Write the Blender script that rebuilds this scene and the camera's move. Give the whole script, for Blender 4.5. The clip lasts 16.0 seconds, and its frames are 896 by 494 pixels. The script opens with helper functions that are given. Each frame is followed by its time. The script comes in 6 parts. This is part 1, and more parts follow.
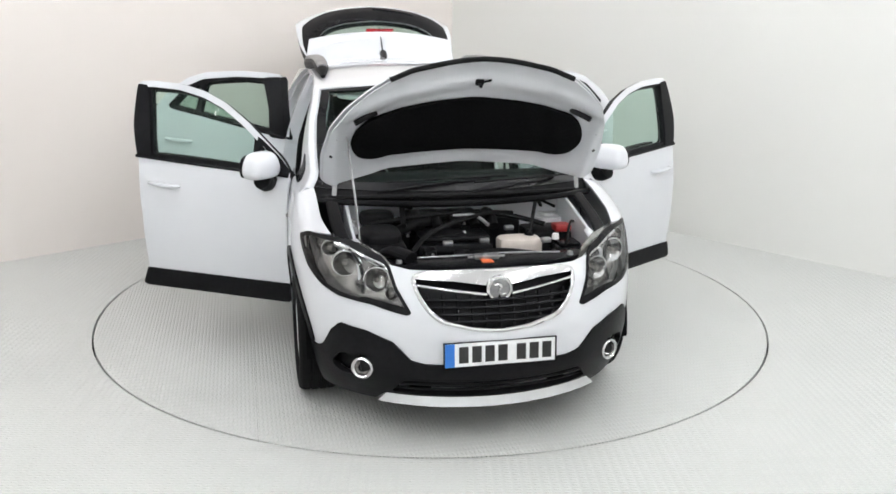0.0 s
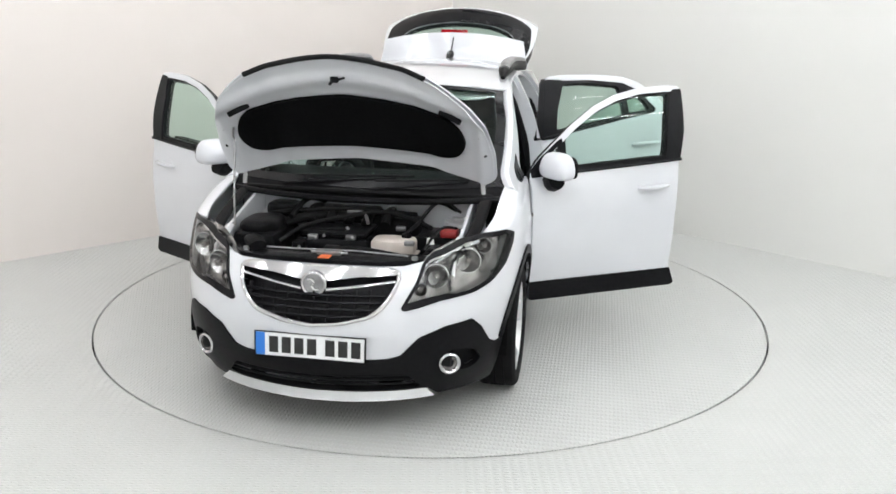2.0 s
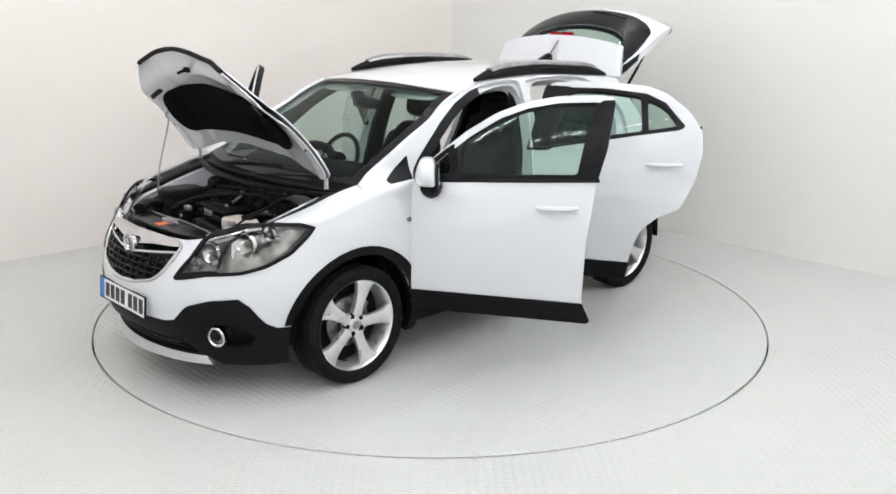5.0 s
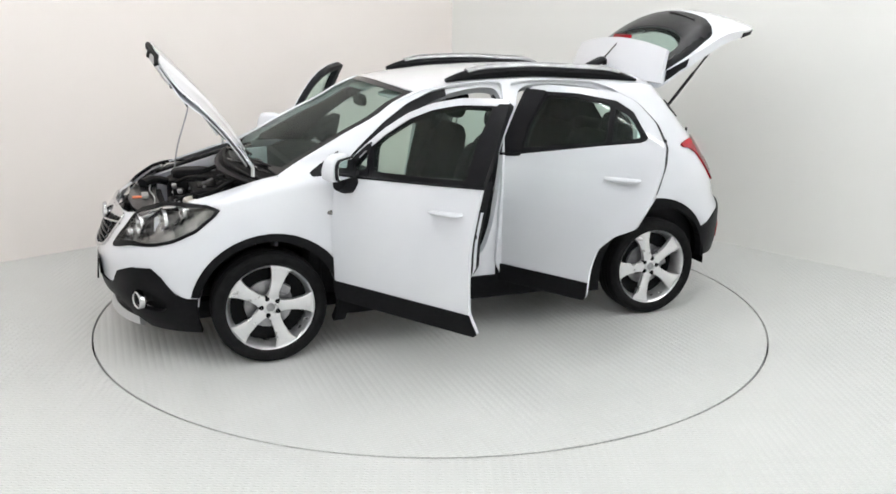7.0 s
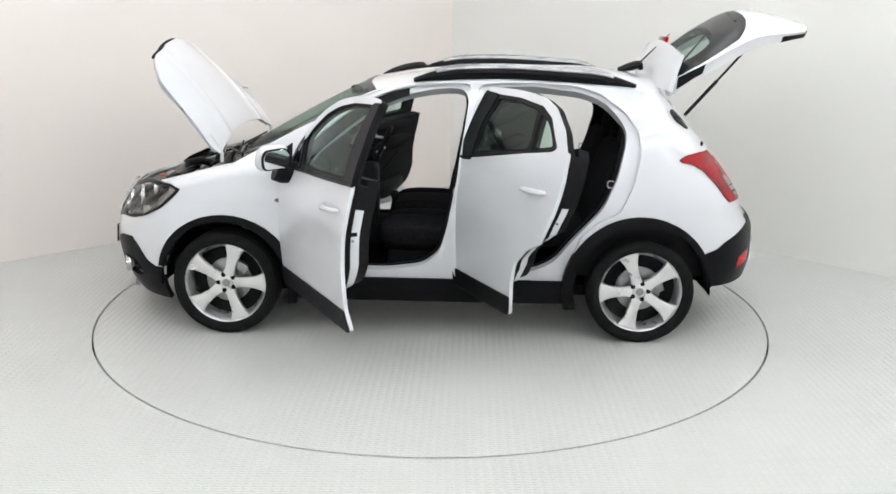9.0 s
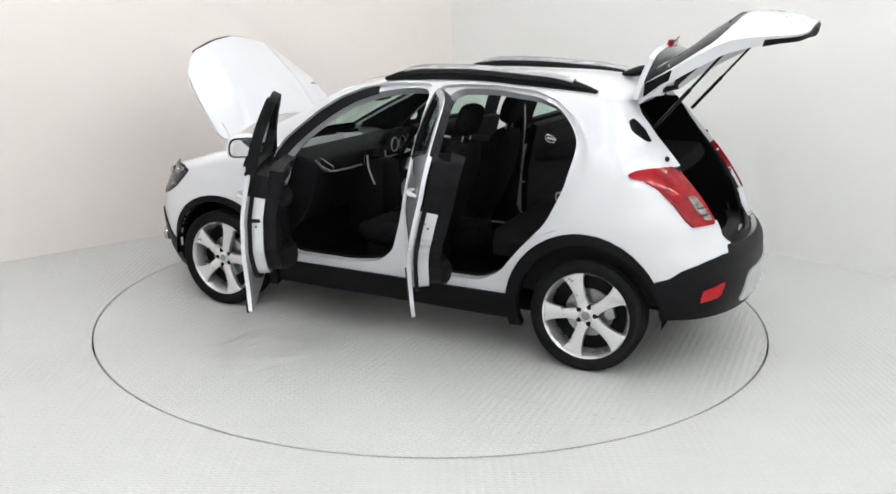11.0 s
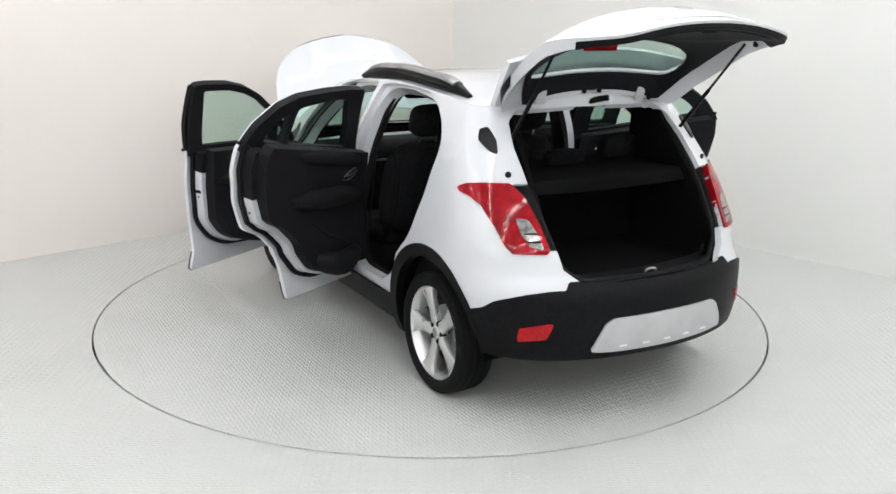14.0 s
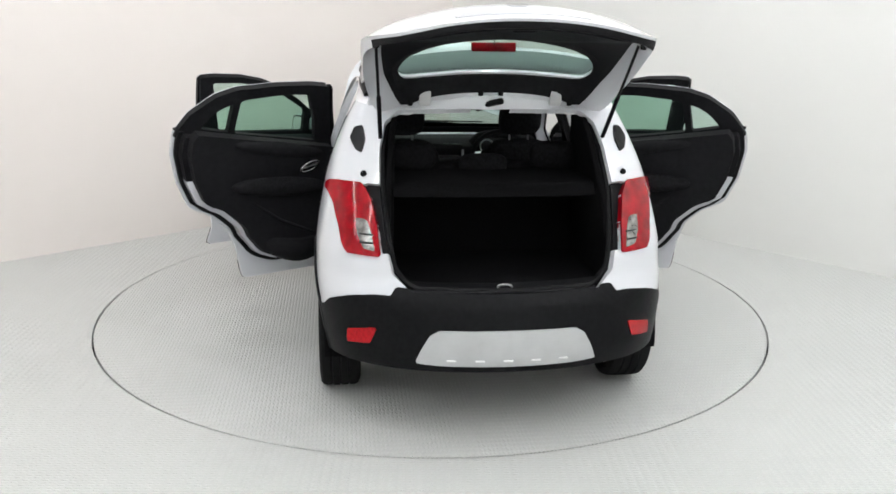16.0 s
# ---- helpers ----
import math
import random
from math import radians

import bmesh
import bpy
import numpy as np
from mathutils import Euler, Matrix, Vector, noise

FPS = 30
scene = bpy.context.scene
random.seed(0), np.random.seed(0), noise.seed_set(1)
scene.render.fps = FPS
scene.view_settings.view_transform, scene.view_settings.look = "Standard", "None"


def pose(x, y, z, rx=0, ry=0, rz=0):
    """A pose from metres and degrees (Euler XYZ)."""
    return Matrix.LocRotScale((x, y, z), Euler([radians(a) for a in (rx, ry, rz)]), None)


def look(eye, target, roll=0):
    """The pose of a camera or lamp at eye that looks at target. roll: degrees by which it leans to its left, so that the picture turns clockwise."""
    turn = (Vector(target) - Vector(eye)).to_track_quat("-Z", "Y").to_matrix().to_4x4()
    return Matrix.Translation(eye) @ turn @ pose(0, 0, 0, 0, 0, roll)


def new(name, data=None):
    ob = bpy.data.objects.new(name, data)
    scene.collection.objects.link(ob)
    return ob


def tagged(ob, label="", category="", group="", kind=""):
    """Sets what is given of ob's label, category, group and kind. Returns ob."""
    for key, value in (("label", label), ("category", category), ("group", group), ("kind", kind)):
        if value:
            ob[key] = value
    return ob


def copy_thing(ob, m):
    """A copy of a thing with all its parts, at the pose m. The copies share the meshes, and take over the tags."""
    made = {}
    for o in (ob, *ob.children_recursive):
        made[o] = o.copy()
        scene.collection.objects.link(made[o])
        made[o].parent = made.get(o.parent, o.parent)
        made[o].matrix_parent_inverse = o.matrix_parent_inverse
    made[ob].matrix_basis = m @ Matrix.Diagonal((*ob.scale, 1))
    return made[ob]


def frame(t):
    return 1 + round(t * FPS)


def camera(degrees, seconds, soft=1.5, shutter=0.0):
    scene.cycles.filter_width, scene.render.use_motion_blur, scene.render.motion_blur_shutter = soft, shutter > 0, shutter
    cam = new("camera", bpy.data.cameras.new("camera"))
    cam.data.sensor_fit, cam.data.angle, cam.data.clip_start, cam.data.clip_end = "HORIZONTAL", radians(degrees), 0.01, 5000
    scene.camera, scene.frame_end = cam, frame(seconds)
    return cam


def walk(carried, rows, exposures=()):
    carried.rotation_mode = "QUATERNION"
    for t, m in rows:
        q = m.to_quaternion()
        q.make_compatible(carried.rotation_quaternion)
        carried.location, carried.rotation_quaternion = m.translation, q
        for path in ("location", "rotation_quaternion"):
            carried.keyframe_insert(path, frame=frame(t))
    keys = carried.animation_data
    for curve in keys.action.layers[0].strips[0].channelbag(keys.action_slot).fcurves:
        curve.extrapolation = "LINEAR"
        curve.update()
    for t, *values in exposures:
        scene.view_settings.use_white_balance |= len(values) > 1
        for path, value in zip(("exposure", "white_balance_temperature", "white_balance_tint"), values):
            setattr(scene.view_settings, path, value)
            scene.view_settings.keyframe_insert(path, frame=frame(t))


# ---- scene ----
EYE = (0.0, -5.793, 1.969)
YAW, PITCH, ROLL = radians(-1.011), radians(-15.212), 0.737
AIM = (EYE[0] - math.sin(YAW) * math.cos(PITCH), EYE[1] + math.cos(YAW) * math.cos(PITCH), EYE[2] + math.sin(PITCH))
cam = camera(54.76, 16.0, soft=1.6)
STAND = look(EYE, AIM, ROLL)
walk(cam, [(0.0, STAND), (16.0, STAND)])

# ---- light ----
world = bpy.data.worlds.new("studio_world")
scene.world = world
world.use_nodes = True
world.node_tree.nodes["Background"].inputs[0].default_value = (0.9, 0.95, 1.0, 1)
world.node_tree.nodes["Background"].inputs[1].default_value = 0.05
scene.view_settings.exposure = 0.0
TUBE_GLOW = 50.8

# ---- materials ----
def shader(name, color, rough=0.5, metal=0.0, coat=0.0, spec=0.5):
    m = bpy.data.materials.new(name)
    m.use_nodes = True
    b = m.node_tree.nodes["Principled BSDF"]
    b.inputs["Base Color"].default_value = (*color, 1)
    b.inputs["Roughness"].default_value = rough
    b.inputs["Metallic"].default_value = metal
    b.inputs["Coat Weight"].default_value = coat
    b.inputs["Coat Roughness"].default_value = 0.03
    b.inputs["Specular IOR Level"].default_value = spec
    return m


def vary(m, scale, low, high, rough=None, bump=0.0, bump_scale=None, detail=6.0):
    """Two-scale variation of a material's colour, roughness and relief."""
    nt = m.node_tree
    b = nt.nodes["Principled BSDF"]
    tc = nt.nodes.new("ShaderNodeTexCoord")
    n1 = nt.nodes.new("ShaderNodeTexNoise")
    n1.inputs["Scale"].default_value, n1.inputs["Detail"].default_value = scale, detail
    nt.links.new(tc.outputs["Object"], n1.inputs["Vector"])
    ramp = nt.nodes.new("ShaderNodeValToRGB")
    ramp.color_ramp.elements[0].position, ramp.color_ramp.elements[1].position = 0.3, 0.7
    ramp.color_ramp.elements[0].color, ramp.color_ramp.elements[1].color = (*low, 1), (*high, 1)
    nt.links.new(n1.outputs[0], ramp.inputs[0])
    nt.links.new(ramp.outputs[0], b.inputs["Base Color"])
    if rough:
        mr = nt.nodes.new("ShaderNodeMapRange")
        mr.inputs["To Min"].default_value, mr.inputs["To Max"].default_value = rough
        nt.links.new(n1.outputs[0], mr.inputs[0])
        nt.links.new(mr.outputs[0], b.inputs["Roughness"])
    if bump:
        n2 = nt.nodes.new("ShaderNodeTexNoise")
        n2.inputs["Scale"].default_value, n2.inputs["Detail"].default_value = bump_scale or scale * 8, 4
        nt.links.new(tc.outputs["Object"], n2.inputs["Vector"])
        bp = nt.nodes.new("ShaderNodeBump")
        bp.inputs["Strength"].default_value, bp.inputs["Distance"].default_value = bump, 0.002
        nt.links.new(n2.outputs[0], bp.inputs["Height"])
        nt.links.new(bp.outputs[0], b.inputs["Normal"])
    return m


def glassy(name, tint, clear=0.9, rough=0.02, gloss=0.04):
    """Pane: tinted see-through with a gloss that grows towards grazing view."""
    m = bpy.data.materials.new(name)
    m.use_nodes = True
    nt = m.node_tree
    nt.nodes.clear()
    out = nt.nodes.new("ShaderNodeOutputMaterial")
    tr = nt.nodes.new("ShaderNodeBsdfTransparent")
    tr.inputs[0].default_value = (*[c * clear for c in tint], 1)
    gl = nt.nodes.new("ShaderNodeBsdfGlossy")
    gl.inputs["Roughness"].default_value = rough
    lw = nt.nodes.new("ShaderNodeLayerWeight")
    lw.inputs[0].default_value = 0.5
    pw = nt.nodes.new("ShaderNodeMath")
    pw.operation = "POWER"
    pw.inputs[1].default_value = 4.0
    nt.links.new(lw.outputs["Facing"], pw.inputs[0])
    sc = nt.nodes.new("ShaderNodeMath")
    sc.operation = "MULTIPLY_ADD"
    sc.inputs[1].default_value, sc.inputs[2].default_value = 0.85 * gloss / 0.04, gloss
    nt.links.new(pw.outputs[0], sc.inputs[0])
    mix = nt.nodes.new("ShaderNodeMixShader")
    nt.links.new(sc.outputs[0], mix.inputs[0])
    nt.links.new(tr.outputs[0], mix.inputs[1])
    nt.links.new(gl.outputs[0], mix.inputs[2])
    nt.links.new(mix.outputs[0], out.inputs[0])
    return m


WHITE = shader("white_car_paint", (0.74, 0.75, 0.775), 0.28, coat=1.0)
vary(WHITE, 3.0, (0.625, 0.638, 0.675), (0.65, 0.662, 0.695))
# greyed white paint for hinges and suspension tops, their shade put into the colour
SHADED_WHITE = vary(shader("shaded_white_paint", (0.5, 0.5, 0.51), 0.45), 6.0, (0.46, 0.46, 0.47), (0.55, 0.55, 0.56), (0.38, 0.55))
CLAD = vary(shader("black_grained_plastic", (0.0120, 0.0120, 0.0132), 0.55, spec=0.07), 40.0, (0.0055, 0.0055, 0.0063), (0.0090, 0.0090, 0.0100), (0.36, 0.46), 0.15, 900)
BLACK = vary(shader("black_gloss_trim", (0.0084, 0.0084, 0.0098), 0.25, spec=0.12), 20.0, (0.0070, 0.0070, 0.0084), (0.0090, 0.0090, 0.0104), (0.24, 0.28))
RUBBER = vary(shader("tyre_rubber", (0.0120, 0.0120, 0.0120), 0.7, spec=0.06), 25.0, (0.0070, 0.0070, 0.0075), (0.0120, 0.0120, 0.0125), (0.6, 0.8), 0.3, 300)
SEAL = shader("rubber_seal", (0.0072, 0.0072, 0.0078), 0.6, spec=0.12)
FABRIC = vary(shader("charcoal_fabric", (0.0100, 0.0100, 0.0110), 0.95, spec=0.06), 60.0, (0.0050, 0.0050, 0.0055), (0.0140, 0.0140, 0.0155), (0.85, 1.0), 0.5, 700)
TRIM = vary(shader("black_soft_trim", (0.0090, 0.0090, 0.0100), 0.6, spec=0.10), 30.0, (0.0060, 0.0060, 0.0070), (0.0110, 0.0110, 0.0125), (0.5, 0.7), 0.3, 600)
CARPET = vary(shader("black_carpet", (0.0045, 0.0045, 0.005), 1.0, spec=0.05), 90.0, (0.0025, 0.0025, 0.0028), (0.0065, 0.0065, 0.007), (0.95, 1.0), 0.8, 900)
ALLOY = vary(shader("silver_alloy", (0.6, 0.6, 0.61), 0.3, 0.8), 12.0, (0.66, 0.66, 0.67), (0.74, 0.74, 0.75), (0.22, 0.36))
STEEL = vary(shader("grey_steel", (0.35, 0.35, 0.36), 0.4, 0.9), 15.0, (0.25, 0.25, 0.26), (0.42, 0.42, 0.43), (0.3, 0.5))
CHROME = vary(shader("chrome", (0.85, 0.85, 0.86), 0.08, 1.0), 9.0, (0.56, 0.56, 0.57), (0.64, 0.64, 0.65), (0.08, 0.16))
SILVER = vary(shader("silver_skid_paint", (0.58, 0.59, 0.60), 0.35, 0.4), 9.0, (0.47, 0.48, 0.49), (0.54, 0.55, 0.56), (0.3, 0.42))
RED = vary(shader("red_lamp_lens", (0.45, 0.004, 0.008), 0.08, coat=0.2, spec=0.2), 16.0, (0.17, 0.001, 0.004), (0.33, 0.001, 0.007), None, 0.12, 60)
REFLECTOR = vary(shader("red_reflector", (0.5, 0.006, 0.01), 0.2, spec=0.3), 60.0, (0.26, 0.002, 0.005), (0.42, 0.004, 0.008), (0.15, 0.3), 0.3, 250)
CLEARLAMP = vary(shader("clear_lamp_lens", (0.6, 0.58, 0.55), 0.12, 0.5, 1.0), 35.0, (0.05, 0.046, 0.044), (0.30, 0.28, 0.27), (0.05, 0.25))
GLASS = glassy("green_tinted_glass", (0.82, 0.93, 0.88), 0.93, gloss=0.022)
DARKGLASS = glassy("windscreen_glass", (0.80, 0.90, 0.86), 0.88, 0.0, 0.010)
LENS = glassy("clear_lens", (1, 1, 1), 0.97, gloss=0.018)
MIRROR = shader("mirror_glass", (0.85, 0.87, 0.88), 0.02, 1.0)
PLATE_W = shader("white_plate", (0.78, 0.79, 0.80), 0.35)
vary(PLATE_W, 30.0, (0.74, 0.75, 0.76), (0.81, 0.82, 0.83), (0.3, 0.42))
PLATE_B = shader("blue_plate_band", (0.02, 0.16, 0.55), 0.35)
INK = shader("black_plate_ink", (0.01, 0.01, 0.01), 0.5)
# dark and bright blotches in the colour imitate reflections from lamp facets
LAMPBACK = vary(shader("silvered_lamp_plastic", (0.3, 0.3, 0.3), 0.1, 0.7), 12.0, (0.03, 0.03, 0.03), (0.55, 0.54, 0.53), (0.06, 0.2), 0.6, 40)
TANK = vary(shader("milky_plastic", (0.62, 0.55, 0.50), 0.45), 10.0, (0.55, 0.48, 0.44), (0.68, 0.62, 0.57), (0.4, 0.55))
REDCAP = vary(shader("red_plastic", (0.30, 0.02, 0.02), 0.45), 12.0, (0.22, 0.012, 0.012), (0.36, 0.03, 0.03), (0.4, 0.5))
ORANGE = shader("orange_sticker", (0.75, 0.16, 0.05), 0.5)
PALE = vary(shader("pale_wall_badge", (0.8, 0.8, 0.8), 0.5), 8.0, (0.76, 0.76, 0.76), (0.84, 0.84, 0.84))

# painted tread-plate floor: raised lozenges in two crossed directions, wear and smears
def floor_material(name, low, high):
    m = shader(name, low, 0.4, spec=0.32)
    nt = m.node_tree
    L = nt.links.new
    b = nt.nodes["Principled BSDF"]
    tc = nt.nodes.new("ShaderNodeTexCoord")
    big = nt.nodes.new("ShaderNodeTexNoise")
    big.inputs["Scale"].default_value, big.inputs["Detail"].default_value = 1.3, 5
    L(tc.outputs["Object"], big.inputs["Vector"])
    ramp = nt.nodes.new("ShaderNodeValToRGB")
    ramp.color_ramp.elements[0].position, ramp.color_ramp.elements[1].position = 0.3, 0.7
    ramp.color_ramp.elements[0].color, ramp.color_ramp.elements[1].color = (*low, 1), (*high, 1)
    L(big.outputs[0], ramp.inputs[0])
    L(ramp.outputs[0], b.inputs["Base Color"])
    heights = []
    for turn, shift in ((45, 0.0), (-45, 0.5)):
        mp = nt.nodes.new("ShaderNodeMapping")
        mp.inputs["Rotation"].default_value = (0, 0, radians(turn))
        mp.inputs["Scale"].default_value = (17.0, 34.0, 1)
        mp.inputs["Location"].default_value = (shift, shift, 0)
        L(tc.outputs["Object"], mp.inputs["Vector"])
        fr = nt.nodes.new("ShaderNodeVectorMath")
        fr.operation = "FRACTION"
        L(mp.outputs[0], fr.inputs[0])
        sub = nt.nodes.new("ShaderNodeVectorMath")
        sub.operation = "SUBTRACT"
        sub.inputs[1].default_value = (0.5, 0.5, 0)
        L(fr.outputs[0], sub.inputs[0])
        mul = nt.nodes.new("ShaderNodeVectorMath")
        mul.operation = "MULTIPLY"
        mul.inputs[1].default_value = (1.0, 1.6, 0)
        L(sub.outputs[0], mul.inputs[0])
        ln = nt.nodes.new("ShaderNodeVectorMath")
        ln.operation = "LENGTH"
        L(mul.outputs[0], ln.inputs[0])
        mr = nt.nodes.new("ShaderNodeMapRange")
        mr.interpolation_type = "SMOOTHSTEP"
        mr.inputs["From Min"].default_value, mr.inputs["From Max"].default_value = 0.42, 0.18
        L(ln.outputs["Value"], mr.inputs[0])
        heights.append(mr)
    mx = nt.nodes.new("ShaderNodeMath")
    mx.operation = "MAXIMUM"
    L(heights[0].outputs[0], mx.inputs[0])
    L(heights[1].outputs[0], mx.inputs[1])
    bp = nt.nodes.new("ShaderNodeBump")
    bp.inputs["Strength"].default_value, bp.inputs["Distance"].default_value = 0.75, 0.0035
    L(mx.outputs[0], bp.inputs["Height"])
    L(bp.outputs[0], b.inputs["Normal"])
    b.inputs["Roughness"].default_value = 0.30
    return m


FLOOR = floor_material("pale_painted_tread_plate", (0.545, 0.553, 0.54), (0.57, 0.577, 0.562))
# wall tints; left also darkened, right lightened for the light from the right
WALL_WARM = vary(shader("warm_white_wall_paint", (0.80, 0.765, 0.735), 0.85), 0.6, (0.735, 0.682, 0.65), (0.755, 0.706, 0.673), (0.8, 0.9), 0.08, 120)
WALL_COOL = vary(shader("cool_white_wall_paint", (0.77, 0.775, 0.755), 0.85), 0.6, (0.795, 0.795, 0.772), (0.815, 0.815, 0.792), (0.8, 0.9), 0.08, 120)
CEILING = vary(shader("white_ceiling_paint", (0.8, 0.8, 0.8), 0.9), 0.8, (0.77, 0.77, 0.77), (0.82, 0.82, 0.82))
GAP = shader("dark_gap", (0.03, 0.03, 0.03), 0.8)
TUBE = bpy.data.materials.new("fluorescent_tube")
TUBE.use_nodes = True
TUBE.node_tree.nodes["Principled BSDF"].inputs["Emission Color"].default_value = (0.97, 0.985, 1.0, 1)
TUBE.node_tree.nodes["Principled BSDF"].inputs["Emission Strength"].default_value = TUBE_GLOW


# ---- mesh tools: a shape is (vertices, faces) ----
def bm_shape(bm):
    bm.verts.index_update()
    out = (np.array([v.co[:] for v in bm.verts]).reshape(-1, 3), [tuple(v.index for v in f.verts) for f in bm.faces])
    bm.free()
    return out


def join(*shapes):
    vs, fs, n = [], [], 0
    for v, f in shapes:
        vs.append(v)
        fs += [tuple(i + n for i in q) for q in f]
        n += len(v)
    return np.vstack(vs), fs


def moved(shape, m):
    v, f = shape
    a = np.array(m)
    return v @ a[:3, :3].T + a[:3, 3], f


def flipped(shape):
    v, f = shape
    return v * np.array([1, -1, 1]), [tuple(reversed(q)) for q in f]


def box(x0, x1, y0, y1, z0, z1, bevel=0.0, seg=2):
    bm = bmesh.new()
    bmesh.ops.create_cube(bm, size=1)
    for v in bm.verts:
        v.co = ((x0 + x1) / 2 + v.co.x * (x1 - x0), (y0 + y1) / 2 + v.co.y * (y1 - y0), (z0 + z1) / 2 + v.co.z * (z1 - z0))
    if bevel:
        bmesh.ops.bevel(bm, geom=bm.edges[:], offset=bevel, segments=seg, affect="EDGES", profile=0.5)
    return bm_shape(bm)


def prism(poly, depth, bevel=0.0, seg=2):
    """A polygon in the xy plane, raised by depth along z, its edges rounded."""
    bm = bmesh.new()
    low = [bm.verts.new((x, y, 0)) for x, y in poly]
    f = bm.faces.new(low)
    f.normal_update()
    if f.normal.z > 0:
        f.normal_flip()
    r = bmesh.ops.extrude_face_region(bm, geom=[f])
    for v in r["geom"]:
        if isinstance(v, bmesh.types.BMVert):
            v.co.z += depth
    if bevel:
        bmesh.ops.bevel(bm, geom=bm.edges[:], offset=bevel, segments=seg, affect="EDGES", profile=0.5)
    return bm_shape(bm)


def lathe(profile, n=48, closed=False):
    """Profile of (radius, y) turned about the y axis."""
    m = len(profile)
    v = []
    for i in range(n):
        a = 2 * math.pi * i / n
        v += [(r * math.cos(a), y, r * math.sin(a)) for r, y in profile]
    f = []
    for i in range(n):
        j = (i + 1) % n
        for k in range(m if closed else m - 1):
            l = (k + 1) % m
            f.append((i * m + k, j * m + k, j * m + l, i * m + l))
    return np.array(v), f


def tube(path, radius, n=8, flat=1.0):
    """A round bar along a path of points, capped."""
    p = [Vector(q) for q in path]
    v, f = [], []
    for i, q in enumerate(p):
        d = (p[min(i + 1, len(p) - 1)] - p[max(i - 1, 0)]).normalized()
        side = d.cross(Vector((0, 0, 1)))
        if side.length < 1e-3:
            side = Vector((1, 0, 0))
        side.normalize()
        up = side.cross(d)
        r = radius[i] if isinstance(radius, (list, tuple)) else radius
        v += [tuple(q + side * (r * math.cos(2 * math.pi * k / n)) + up * (flat * r * math.sin(2 * math.pi * k / n))) for k in range(n)]
    for i in range(len(p) - 1):
        for k in range(n):
            f.append((i * n + k, i * n + (k + 1) % n, (i + 1) * n + (k + 1) % n, (i + 1) * n + k))
    f += [tuple(range(n))[::-1], tuple(range((len(p) - 1) * n, len(p) * n))]
    return np.array(v), f


def smooth_path(pts, n=6):
    out = []
    q = [Vector(a) for a in pts]
    for i in range(len(q) - 1):
        a, b, c, d = q[max(i - 1, 0)], q[i], q[i + 1], q[min(i + 2, len(q) - 1)]
        for k in range(n):
            t = k / n
            out.append(tuple(0.5 * (2 * b + (c - a) * t + (2 * a - 5 * b + 4 * c - d) * t * t + (3 * b - a - 3 * c + d) * t ** 3)))
    out.append(tuple(q[-1]))
    return out


def part(name, shape, material, parent=None, label="", flat=False, at=None):
    """One mesh object out of a shape, under a thing or a part. at: the pose of its own space in the parent."""
    v, f = shape
    me = bpy.data.meshes.new(name)
    me.from_pydata([tuple(map(float, q)) for q in v], [], [tuple(int(i) for i in q) for q in f])
    me.materials.append(material)
    if not flat:
        me.shade_smooth()
        me.set_sharp_from_angle(angle=radians(34))
    ob = new(name, me)
    if parent:
        ob.parent = parent
    if at is not None:
        ob.matrix_basis = at
    return tagged(ob, label) if label else ob


def spline(tab):
    """A smooth curve through the rows of a table, without overshoot."""
    tab = sorted(tab)
    xs, ys = np.array([a for a, _ in tab], float), np.array([b for _, b in tab], float)
    h, d = np.diff(xs), np.diff(ys) / np.diff(xs)
    m = np.zeros(len(xs))
    m[0], m[-1] = d[0], d[-1]
    for i in range(1, len(xs) - 1):
        m[i] = 0 if d[i - 1] * d[i] <= 0 else 2 * d[i - 1] * d[i] / (d[i - 1] + d[i])

    def at(q):
        q = np.clip(np.asarray(q, float), xs[0], xs[-1])
        i = np.clip(np.searchsorted(xs, q) - 1, 0, len(h) - 1)
        t = (q - xs[i]) / h[i]
        return (2 * t**3 - 3 * t**2 + 1) * ys[i] + (t**3 - 2 * t**2 + t) * h[i] * m[i] + (3 * t**2 - 2 * t**3) * ys[i + 1] + (t**3 - t**2) * h[i] * m[i + 1]
    return at


def inside(poly, q):
    """Signed distance of 2D points q to a polygon: below zero inside."""
    p = np.array(poly, float)
    best, odd = np.full(len(q), 1e9), np.zeros(len(q), bool)
    for a, b in zip(p, np.roll(p, -1, 0)):
        e, w = b - a, q - a
        t = np.clip((w @ e) / max(e @ e, 1e-12), 0, 1)
        best = np.minimum(best, np.hypot(*(w - t[:, None] * e).T))
        cross = (a[1] > q[:, 1]) != (b[1] > q[:, 1])
        with np.errstate(divide="ignore", invalid="ignore"):
            odd ^= cross & (q[:, 0] < (b[0] - a[0]) * (q[:, 1] - a[1]) / (b[1] - a[1] + 1e-15) + a[0])
    return np.where(odd, -best, best)


def rounded(poly, r=0.02, n=3):
    """The polygon with its corners cut to arcs."""
    out = []
    p = [Vector(a) for a in poly]
    for i, b in enumerate(p):
        a, c = p[i - 1], p[(i + 1) % len(p)]
        u = b + (a - b).normalized() * min(r, (a - b).length * 0.45)
        w = b + (c - b).normalized() * min(r, (c - b).length * 0.45)
        out += [tuple(u * (1 - t) ** 2 + b * 2 * t * (1 - t) + w * t * t) for t in (k / n for k in range(n + 1))]
    return out


